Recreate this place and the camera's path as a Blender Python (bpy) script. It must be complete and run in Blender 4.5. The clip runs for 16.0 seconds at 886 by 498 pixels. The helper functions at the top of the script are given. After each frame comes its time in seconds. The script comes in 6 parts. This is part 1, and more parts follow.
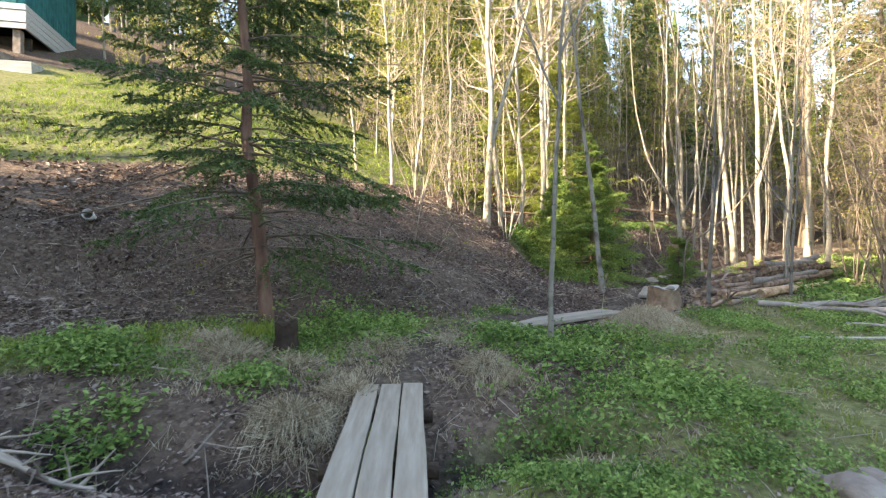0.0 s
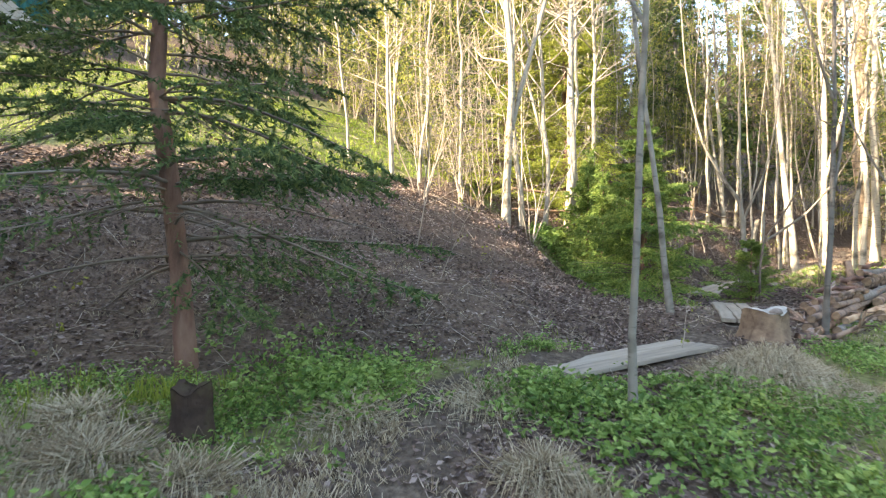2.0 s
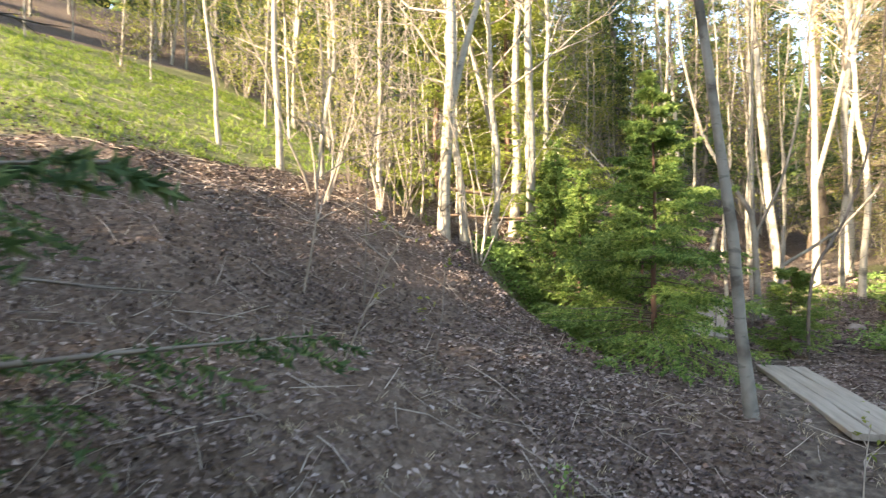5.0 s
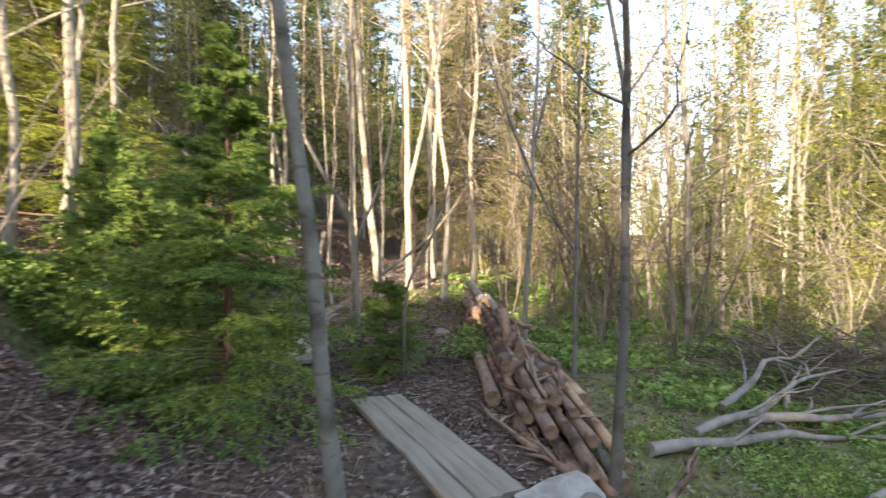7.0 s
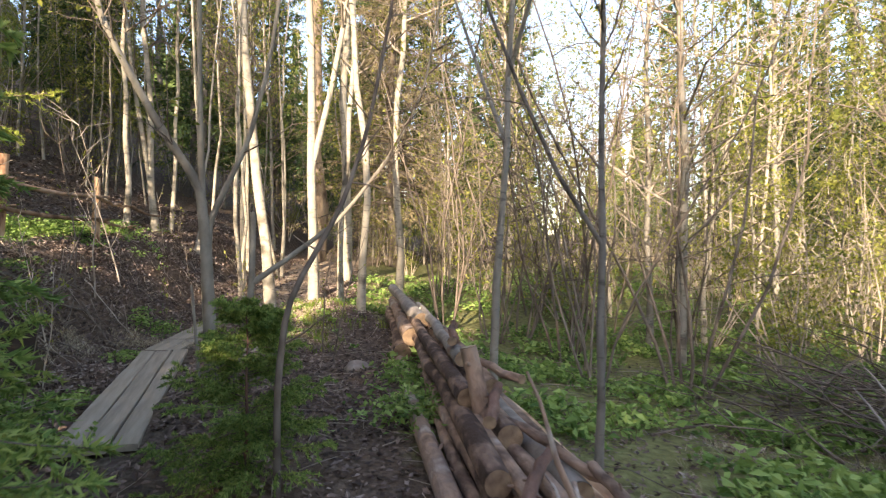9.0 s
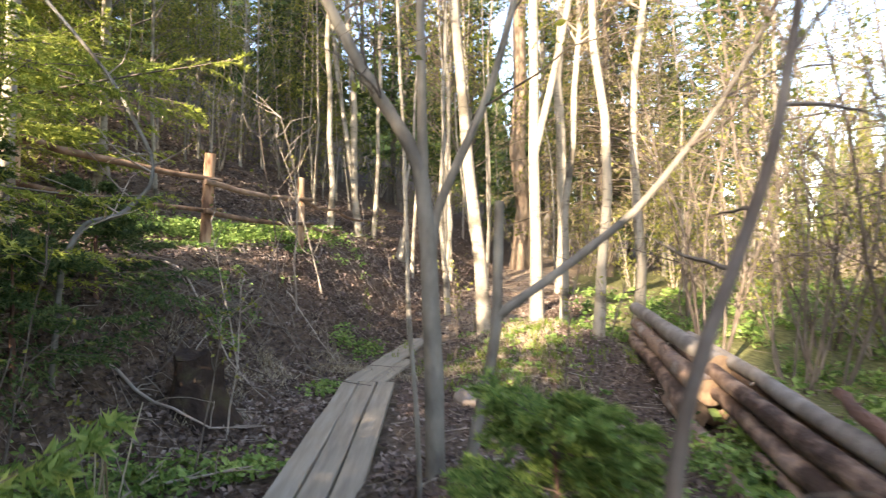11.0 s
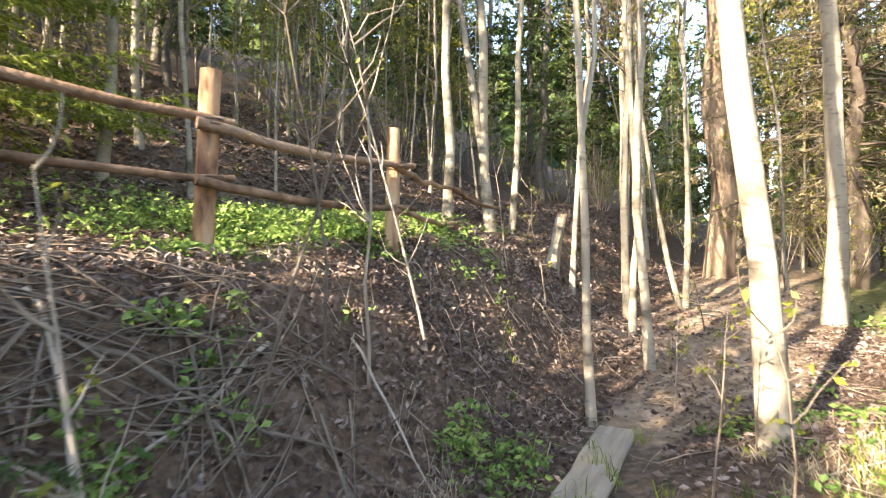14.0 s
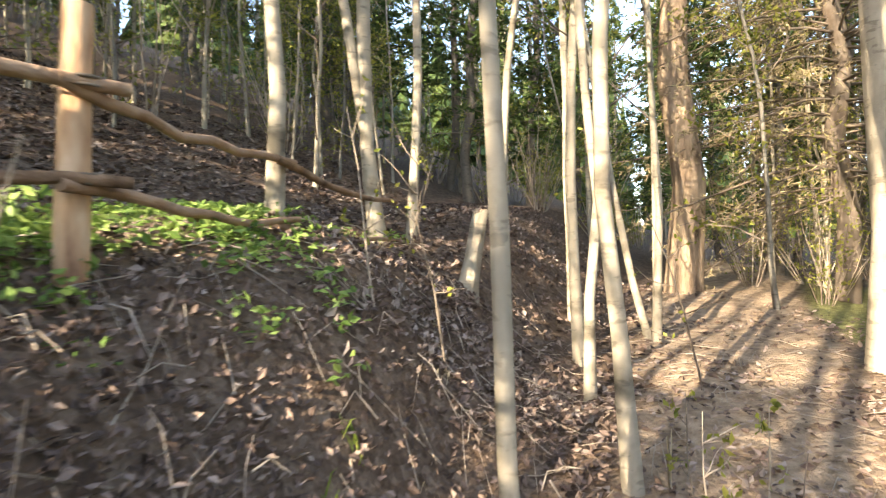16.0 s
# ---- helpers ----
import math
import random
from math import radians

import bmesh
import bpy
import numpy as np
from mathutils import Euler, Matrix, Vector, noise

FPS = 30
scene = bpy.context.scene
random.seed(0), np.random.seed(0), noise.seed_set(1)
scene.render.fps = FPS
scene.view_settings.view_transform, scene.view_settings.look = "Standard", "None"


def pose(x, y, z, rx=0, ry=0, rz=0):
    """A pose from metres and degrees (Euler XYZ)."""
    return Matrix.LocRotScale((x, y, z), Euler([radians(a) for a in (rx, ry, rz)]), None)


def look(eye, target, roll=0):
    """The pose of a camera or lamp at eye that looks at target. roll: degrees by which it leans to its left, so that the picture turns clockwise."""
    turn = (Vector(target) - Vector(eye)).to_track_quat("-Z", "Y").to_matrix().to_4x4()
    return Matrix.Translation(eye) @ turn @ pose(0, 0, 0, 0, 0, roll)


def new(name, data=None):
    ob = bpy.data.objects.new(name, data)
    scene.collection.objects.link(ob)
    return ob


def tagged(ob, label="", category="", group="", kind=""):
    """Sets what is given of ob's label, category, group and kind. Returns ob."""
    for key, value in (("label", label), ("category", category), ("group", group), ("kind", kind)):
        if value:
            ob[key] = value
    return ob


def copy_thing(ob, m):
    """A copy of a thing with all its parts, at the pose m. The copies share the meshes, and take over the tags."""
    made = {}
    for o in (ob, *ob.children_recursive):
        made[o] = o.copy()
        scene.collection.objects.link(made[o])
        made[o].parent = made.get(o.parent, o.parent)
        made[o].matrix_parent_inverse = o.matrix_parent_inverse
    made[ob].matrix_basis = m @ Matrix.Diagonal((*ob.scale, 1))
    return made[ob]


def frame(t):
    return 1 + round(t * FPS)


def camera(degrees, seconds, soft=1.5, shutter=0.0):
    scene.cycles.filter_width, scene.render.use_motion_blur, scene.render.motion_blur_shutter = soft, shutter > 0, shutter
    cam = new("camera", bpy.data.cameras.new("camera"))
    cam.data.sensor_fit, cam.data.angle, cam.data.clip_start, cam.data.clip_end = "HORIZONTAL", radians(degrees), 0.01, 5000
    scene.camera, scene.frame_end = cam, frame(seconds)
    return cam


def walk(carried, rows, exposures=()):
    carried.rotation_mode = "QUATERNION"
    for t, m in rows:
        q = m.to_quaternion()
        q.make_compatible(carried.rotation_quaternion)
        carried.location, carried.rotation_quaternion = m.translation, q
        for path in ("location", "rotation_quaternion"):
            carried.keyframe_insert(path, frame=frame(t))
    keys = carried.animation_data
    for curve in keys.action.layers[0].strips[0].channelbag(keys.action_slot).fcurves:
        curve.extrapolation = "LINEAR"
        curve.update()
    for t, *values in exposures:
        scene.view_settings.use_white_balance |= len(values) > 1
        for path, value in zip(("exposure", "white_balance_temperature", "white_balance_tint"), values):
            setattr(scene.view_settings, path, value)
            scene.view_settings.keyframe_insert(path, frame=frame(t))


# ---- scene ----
# t, x, y, z, yaw, pitch, roll
PATH = [
    (0.0, 0.000, 0.000, 1.200, 0.00, 0.00, 0.00),
    (0.5, 0.047, 0.586, 1.200, 0.00, 0.00, 0.10),
    (1.0, 0.019, 1.181, 1.237, 0.30, 0.00, 0.00),
    (1.5, 0.009, 1.786, 1.228, 0.50, 0.00, 0.00),
    (2.0, -0.074, 2.372, 1.265, 0.60, 0.10, 0.00),
    (2.5, -0.093, 2.892, 1.312, 0.70, 0.20, 0.00),
    (3.0, -0.140, 3.525, 1.330, 0.40, 0.20, 0.10),
    (3.2, -0.140, 3.739, 1.349, 0.30, 0.10, 0.10),
    (5.3, 0.037, 5.980, 1.730, -12.30, -0.40, 0.00),
    (5.5, 0.084, 6.166, 1.758, -16.40, -0.40, 0.00),
    (6.0, 0.298, 6.538, 1.795, -24.10, -0.40, 0.00),
    (6.5, 0.632, 6.696, 1.814, -34.60, -0.20, 0.00),
    (7.0, 1.042, 6.947, 1.786, -44.60, -0.20, 0.10),
    (7.5, 1.544, 7.347, 1.758, -51.70, -0.20, -0.10),
    (8.0, 2.120, 7.933, 1.721, -53.30, -0.30, -0.20),
    (8.2, 2.362, 8.184, 1.707, -53.40, -0.30, -0.20),
    (10.3, 3.707, 10.090, 1.711, -45.71, 0.00, 0.00),
    (10.5, 3.792, 10.270, 1.691, -41.71, 0.00, 0.00),
    (11.0, 3.940, 10.761, 1.725, -34.51, 0.20, -0.10),
    (11.5, 4.084, 11.335, 1.780, -28.11, 0.10, -0.40),
    (12.0, 4.241, 11.845, 1.801, -22.81, 0.00, -0.40),
    (12.5, 4.511, 12.378, 1.773, -21.61, 0.00, -0.10),
    (13.0, 4.791, 12.931, 1.760, -20.91, -0.10, 0.00),
    (13.5, 5.120, 13.425, 1.746, -21.11, 0.00, 0.00),
    (14.0, 5.473, 14.030, 1.773, -21.71, 0.00, 0.10),
    (14.5, 5.846, 14.558, 1.780, -22.01, 0.10, 0.10),
    (15.0, 6.258, 15.143, 1.773, -23.41, 0.30, 0.50),
    (15.5, 6.576, 15.588, 1.808, -24.81, 0.50, 0.50),
    (16.0, 7.011, 16.041, 1.815, -27.61, 0.80, 1.00),
]
cam = camera(76.0, 16.0, soft=1.2, shutter=0.35)
walk(cam, [(t, pose(x, y, z, 90 + pitch, roll, yaw)) for t, x, y, z, yaw, pitch, roll in PATH], [(0, 2.55, 6900, 13.5), (2.5, 2.85, 6900, 14), (5.3, 2.6, 6900, 14), (6.2, 2.35, 6900, 15), (8, 2.0, 6800, 17), (10.5, 2.3, 6800, 18), (12, 2.86, 6800, 18.5), (13, 2.88, 6750, 18), (14, 2.8, 6700, 15.5), (16, 2.68, 6900, 13.5)])

# ---- world and sun ----
SUN_ELEV, SUN_AZ = 19.0, (-0.906, -0.42)
world = bpy.data.worlds.new("world")
scene.world = world
world.use_nodes = True
wn = world.node_tree
sky = wn.nodes.new("ShaderNodeTexSky")
sky.sky_type, sky.sun_disc = "NISHITA", False
sky.sun_elevation = radians(SUN_ELEV)
sky.sun_rotation = math.atan2(SUN_AZ[0], SUN_AZ[1])
wn.nodes["Background"].inputs["Strength"].default_value = 0.15
wn.links.new(sky.outputs[0], wn.nodes["Background"].inputs["Color"])
sun = new("sun", bpy.data.lights.new("sun", "SUN"))
sun.data.energy, sun.data.angle, sun.data.color = 4.8, radians(0.6), (1.0, 0.87, 0.66)
sun.matrix_world = look((0, 0, 30), (-SUN_AZ[0] * 30, -SUN_AZ[1] * 30, 30 - 30 * math.tan(radians(SUN_ELEV))))


# ---- materials ----
def make_mat(name, stops, scale=8.0, rough=0.85, bump=0.3, bump_scale=40.0, stretch=(1, 1, 1), island=0.0, per_object=0.0, through_light=0.0, spec=0.25, detail=6.0):
    """Noise-mottled surface: stops are (position, colour); island and per_object shift brightness per piece."""
    m = bpy.data.materials.new(name)
    m.use_nodes = True
    n, l = m.node_tree.nodes, m.node_tree.links
    p = n["Principled BSDF"]
    p.inputs["Roughness"].default_value = rough
    p.inputs["Specular IOR Level"].default_value = spec
    co = n.new("ShaderNodeTexCoord")
    mp = n.new("ShaderNodeMapping")
    mp.inputs["Scale"].default_value = stretch
    l.new(co.outputs["Object"], mp.inputs[0])
    big = n.new("ShaderNodeTexNoise")
    big.inputs["Scale"].default_value, big.inputs["Detail"].default_value = scale, detail
    l.new(mp.outputs[0], big.inputs["Vector"])
    fac = big.outputs["Fac"]
    geo, info = n.new("ShaderNodeNewGeometry"), n.new("ShaderNodeObjectInfo")
    for src, amount in ((geo.outputs["Random Per Island"], island), (info.outputs["Random"], per_object)):
        if amount:
            a = n.new("ShaderNodeMath"); a.operation = "MULTIPLY_ADD"
            l.new(src, a.inputs[0]); a.inputs[1].default_value = amount; a.inputs[2].default_value = -amount / 2
            b = n.new("ShaderNodeMath"); b.operation = "ADD"
            l.new(fac, b.inputs[0]); l.new(a.outputs[0], b.inputs[1])
            fac = b.outputs[0]
    ramp = n.new("ShaderNodeValToRGB")
    el = ramp.color_ramp.elements
    for i, (pos, c) in enumerate(stops):
        e = el[i] if i < 2 else el.new(pos)
        e.position, e.color = pos, (*c, 1)
    l.new(fac, ramp.inputs[0])
    l.new(ramp.outputs[0], p.inputs["Base Color"])
    if bump:
        fine = n.new("ShaderNodeTexNoise")
        fine.inputs["Scale"].default_value, fine.inputs["Detail"].default_value = bump_scale, 4.0
        l.new(mp.outputs[0], fine.inputs["Vector"])
        bp = n.new("ShaderNodeBump")
        bp.inputs["Strength"].default_value, bp.inputs["Distance"].default_value = bump, 0.02
        l.new(fine.outputs["Fac"], bp.inputs["Height"])
        l.new(bp.outputs[0], p.inputs["Normal"])
    if through_light:
        tr, mix = n.new("ShaderNodeBsdfTranslucent"), n.new("ShaderNodeMixShader")
        l.new(ramp.outputs[0], tr.inputs["Color"])
        mix.inputs[0].default_value = through_light
        l.new(p.outputs[0], mix.inputs[1]); l.new(tr.outputs[0], mix.inputs[2])
        l.new(mix.outputs[0], n["Material Output"].inputs["Surface"])
    return m


def birch_bark(name, light, dark):
    """Pale bark with dark cross marks and grey patches."""
    m = make_mat(name, [(0.3, dark), (0.46, light), (0.6, tuple(0.8 * c for c in light)), (0.8, light)], scale=3.0, bump=0.25, bump_scale=30, per_object=0.12)
    n, l = m.node_tree.nodes, m.node_tree.links
    co = n.new("ShaderNodeTexCoord")
    mp = n.new("ShaderNodeMapping")
    mp.inputs["Scale"].default_value = (9, 9, 24)
    l.new(co.outputs["Object"], mp.inputs[0])
    marks = n.new("ShaderNodeTexNoise")
    marks.inputs["Scale"].default_value, marks.inputs["Detail"].default_value = 1.0, 3.0
    l.new(mp.outputs[0], marks.inputs["Vector"])
    cut = n.new("ShaderNodeValToRGB")
    cut.color_ramp.elements[0].position, cut.color_ramp.elements[1].position = 0.34, 0.42
    cut.color_ramp.elements[0].color = (*[0.25 + 0.3 * c for c in dark], 1)
    l.new(marks.outputs["Fac"], cut.inputs[0])
    mul = n.new("ShaderNodeMix"); mul.data_type, mul.blend_type = "RGBA", "MULTIPLY"
    mul.inputs["Factor"].default_value = 0.5
    p = n["Principled BSDF"]
    l.new(p.inputs["Base Color"].links[0].from_socket, mul.inputs["A"])
    l.new(cut.outputs[0], mul.inputs["B"])
    l.new(mul.outputs["Result"], p.inputs["Base Color"])
    return m


M_BIRCH = birch_bark("birch_bark", (0.37, 0.325, 0.25), (0.11, 0.095, 0.07))
M_GREY = birch_bark("grey_bark", (0.235, 0.215, 0.175), (0.09, 0.078, 0.06))
M_DARKBARK = birch_bark("dark_bark", (0.15, 0.135, 0.115), (0.06, 0.052, 0.042))
M_SMOOTHBARK = make_mat("smooth_grey_bark", [(0.3, (0.115, 0.10, 0.078)), (0.5, (0.20, 0.175, 0.135)), (0.72, (0.29, 0.26, 0.20))], scale=8, stretch=(1, 1, 0.6), bump=0.6, bump_scale=26)
M_RAIL = make_mat("pole_rail", [(0.25, (0.10, 0.06, 0.035)), (0.45, (0.24, 0.15, 0.09)), (0.75, (0.38, 0.26, 0.17))], scale=7, stretch=(1, 1, 1), bump=0.7, bump_scale=30, per_object=0.25)
M_TWIG = make_mat("twig", [(0.3, (0.10, 0.075, 0.055)), (0.7, (0.22, 0.18, 0.14))], scale=5, bump=0, per_object=0.2)
M_PALETWIG = make_mat("pale_twig", [(0.3, (0.26, 0.21, 0.16)), (0.7, (0.45, 0.38, 0.30))], scale=5, bump=0, per_object=0.2)
M_SPRUCE = make_mat("spruce_bark", [(0.3, (0.07, 0.04, 0.03)), (0.5, (0.19, 0.105, 0.075)), (0.75, (0.28, 0.18, 0.13))], scale=9, stretch=(1, 1, 0.35), bump=0.8, bump_scale=35)
M_PINE = make_mat("pine_bark", [(0.3, (0.12, 0.085, 0.06)), (0.5, (0.30, 0.22, 0.15)), (0.75, (0.42, 0.32, 0.22))], scale=9, stretch=(1, 1, 0.3), bump=1.0, bump_scale=25)
M_LEAF = make_mat("spring_leaf", [(0.15, (0.11, 0.14, 0.02)), (0.5, (0.24, 0.25, 0.045)), (0.85, (0.37, 0.36, 0.085))], scale=2, bump=0, island=0.7, through_light=0.5, rough=0.5)
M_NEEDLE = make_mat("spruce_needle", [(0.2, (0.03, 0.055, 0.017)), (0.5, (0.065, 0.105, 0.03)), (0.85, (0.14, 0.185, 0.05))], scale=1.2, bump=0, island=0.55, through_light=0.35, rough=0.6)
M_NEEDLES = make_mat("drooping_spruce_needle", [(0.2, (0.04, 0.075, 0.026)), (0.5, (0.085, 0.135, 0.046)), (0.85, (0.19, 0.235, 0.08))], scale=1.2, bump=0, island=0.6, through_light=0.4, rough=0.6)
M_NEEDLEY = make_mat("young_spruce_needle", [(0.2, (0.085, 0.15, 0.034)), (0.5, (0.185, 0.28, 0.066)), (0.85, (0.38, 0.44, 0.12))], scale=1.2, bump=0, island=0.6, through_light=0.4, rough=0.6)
# brighter, yellower needle copy: sunlight on the boughs is put into the colour
M_NEEDLEL = make_mat("sunlit_toned_spruce_needle", [(0.2, (0.14, 0.19, 0.03)), (0.5, (0.30, 0.35, 0.06)), (0.85, (0.52, 0.52, 0.13))], scale=1.2, bump=0, island=0.6, through_light=0.5, rough=0.6)
M_DEADNEEDLE = make_mat("dead_spruce_twig", [(0.2, (0.16, 0.12, 0.07)), (0.5, (0.30, 0.24, 0.14)), (0.85, (0.38, 0.33, 0.17))], scale=1.2, bump=0, island=0.6, through_light=0.15)
M_PLANT = make_mat("herb_leaf", [(0.15, (0.075, 0.14, 0.03)), (0.5, (0.185, 0.285, 0.065)), (0.85, (0.35, 0.46, 0.14))], scale=1.5, bump=0, island=0.7, through_light=0.35, rough=0.5)
M_GRASS = make_mat("green_grass", [(0.15, (0.08, 0.13, 0.018)), (0.5, (0.17, 0.24, 0.032)), (0.85, (0.32, 0.36, 0.065))], scale=1.0, bump=0, island=0.6, through_light=0.4, rough=0.5)
M_STRAW = make_mat("dry_grass", [(0.15, (0.20, 0.15, 0.09)), (0.5, (0.38, 0.31, 0.20)), (0.85, (0.56, 0.49, 0.35))], scale=1.0, bump=0, island=0.7, through_light=0.2)
M_DEADLEAF = make_mat("dead_leaf", [(0.1, (0.062, 0.043, 0.034)), (0.45, (0.14, 0.098, 0.078)), (0.75, (0.215, 0.157, 0.127)), (1.0, (0.37, 0.30, 0.25))], scale=0.7, bump=0, island=0.9, rough=0.75)
M_PLANK = make_mat("weathered_plank", [(0.2, (0.22, 0.185, 0.14)), (0.5, (0.31, 0.265, 0.20)), (0.8, (0.39, 0.34, 0.265))], scale=7, stretch=(3.5, 0.35, 3.5), bump=0.25, bump_scale=12, per_object=0.2)
M_LOG = make_mat("log_bark", [(0.32, (0.07, 0.045, 0.034)), (0.42, (0.19, 0.125, 0.09)), (0.52, (0.34, 0.23, 0.16)), (0.62, (0.25, 0.18, 0.14)), (0.72, (0.42, 0.35, 0.29))], scale=7, stretch=(1, 1, 0.5), bump=1.0, bump_scale=24, per_object=0.25, detail=9)
M_CUT = make_mat("cut_wood", [(0.3, (0.30, 0.21, 0.13)), (0.7, (0.50, 0.39, 0.26))], scale=12, bump=0.2)
M_GREYLIMB = make_mat("grey_limb", [(0.3, (0.17, 0.145, 0.12)), (0.7, (0.33, 0.29, 0.25))], scale=7, bump=0.4)
M_BROWNCUT = make_mat("aged_cut_wood", [(0.3, (0.13, 0.085, 0.055)), (0.7, (0.30, 0.21, 0.13))], scale=14, bump=0.4)
M_OLDCUT = make_mat("weathered_cut_wood", [(0.3, (0.30, 0.27, 0.22)), (0.7, (0.52, 0.49, 0.42))], scale=9, bump=0.5)
M_POST = make_mat("peeled_pole", [(0.36, (0.13, 0.07, 0.042)), (0.45, (0.33, 0.19, 0.11)), (0.55, (0.48, 0.31, 0.18)), (0.66, (0.60, 0.43, 0.28))], scale=9, stretch=(1, 1, 0.3), bump=0.5, bump_scale=25, per_object=0.2)
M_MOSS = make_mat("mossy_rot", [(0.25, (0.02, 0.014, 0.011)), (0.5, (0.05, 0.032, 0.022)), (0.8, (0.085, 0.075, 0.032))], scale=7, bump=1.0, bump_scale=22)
M_STONE = make_mat("stone", [(0.3, (0.17, 0.135, 0.105)), (0.5, (0.26, 0.21, 0.17)), (0.7, (0.36, 0.31, 0.26))], scale=6, bump=0.6)
M_TEAL = make_mat("teal_boards", [(0.3, (0.015, 0.10, 0.10)), (0.7, (0.03, 0.17, 0.165))], scale=3, bump=0.2, per_object=0.2)
M_PALEWOOD = make_mat("grey_boards", [(0.3, (0.38, 0.37, 0.34)), (0.7, (0.58, 0.57, 0.53))], scale=4, stretch=(0.4, 4, 4), bump=0.3, per_object=0.2)
# near-black that stands for shade under the hut floor and in the pipe
M_DARK = make_mat("shade_dark", [(0.3, (0.03, 0.027, 0.025)), (0.7, (0.08, 0.07, 0.06))], scale=5, bump=0.3)
M_PIPE = make_mat("dirty_white_plastic", [(0.3, (0.45, 0.42, 0.36)), (0.6, (0.72, 0.70, 0.65))], scale=9, bump=0.1, rough=0.5)
M_ROOF = make_mat("roof_sheet", [(0.3, (0.10, 0.08, 0.07)), (0.7, (0.18, 0.15, 0.13))], scale=4, bump=0.2)


def ground_mat():
    """Soil, leaf mould, turf and trodden path, laid by the cover the ground carries."""
    m = bpy.data.materials.new("forest_floor")
    m.use_nodes = True
    n, l = m.node_tree.nodes, m.node_tree.links
    p = n["Principled BSDF"]
    p.inputs["Roughness"].default_value, p.inputs["Specular IOR Level"].default_value = 0.95, 0.15
    co = n.new("ShaderNodeTexCoord")

    def noise_at(s, d=8.0):
        t = n.new("ShaderNodeTexNoise")
        t.inputs["Scale"].default_value, t.inputs["Detail"].default_value = s, d
        l.new(co.outputs["Object"], t.inputs["Vector"])
        return t.outputs["Fac"]

    def ramp(fac, stops):
        r = n.new("ShaderNodeValToRGB")
        for i, (pos, c) in enumerate(stops):
            e = r.color_ramp.elements[i] if i < 2 else r.color_ramp.elements.new(pos)
            e.position, e.color = pos, (*c, 1)
        l.new(fac, r.inputs[0])
        return r.outputs[0]

    def mixed(f, a, b):
        x = n.new("ShaderNodeMix"); x.data_type = "RGBA"
        l.new(f, x.inputs["Factor"]); l.new(a, x.inputs["A"]); l.new(b, x.inputs["B"])
        return x.outputs["Result"]

    vor = n.new("ShaderNodeTexVoronoi")
    vor.inputs["Scale"].default_value = 22
    l.new(co.outputs["Object"], vor.inputs["Vector"])
    litter = mixed(noise_at(3.0), ramp(vor.outputs["Color"], [(0.1, (0.055, 0.037, 0.026)), (0.5, (0.13, 0.09, 0.062)), (0.9, (0.25, 0.19, 0.14))]),
                   ramp(noise_at(30), [(0.3, (0.05, 0.034, 0.024)), (0.7, (0.17, 0.12, 0.085))]))
    turf = ramp(noise_at(14), [(0.25, (0.09, 0.075, 0.04)), (0.5, (0.16, 0.16, 0.06)), (0.75, (0.24, 0.24, 0.10))])
    # sandy far path, raised in tone for the sun that falls on it
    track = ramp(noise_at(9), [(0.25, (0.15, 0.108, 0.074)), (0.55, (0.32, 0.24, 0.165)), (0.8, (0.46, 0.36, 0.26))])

    def cover(name):
        a = n.new("ShaderNodeAttribute"); a.attribute_name = name
        s = n.new("ShaderNodeMath"); s.operation = "MULTIPLY_ADD"
        l.new(noise_at(5.0), s.inputs[0]); s.inputs[1].default_value = 0.9
        l.new(a.outputs["Fac"], s.inputs[2])
        r = n.new("ShaderNodeMapRange")
        r.inputs["From Min"].default_value, r.inputs["From Max"].default_value = 0.75, 1.15
        l.new(s.outputs[0], r.inputs["Value"])
        return r.outputs[0]

    mud = ramp(noise_at(12), [(0.3, (0.02, 0.016, 0.013)), (0.7, (0.06, 0.048, 0.04))])
    earth = ramp(noise_at(16), [(0.25, (0.045, 0.033, 0.025)), (0.5, (0.105, 0.08, 0.058)), (0.75, (0.20, 0.16, 0.115))])
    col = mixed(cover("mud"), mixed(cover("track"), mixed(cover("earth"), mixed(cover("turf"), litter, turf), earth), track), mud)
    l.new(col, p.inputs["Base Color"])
    bp = n.new("ShaderNodeBump")
    bp.inputs["Strength"].default_value, bp.inputs["Distance"].default_value = 0.9, 0.04
    l.new(noise_at(28), bp.inputs["Height"])
    l.new(bp.outputs[0], p.inputs["Normal"])
    return m


M_GROUND = ground_mat()


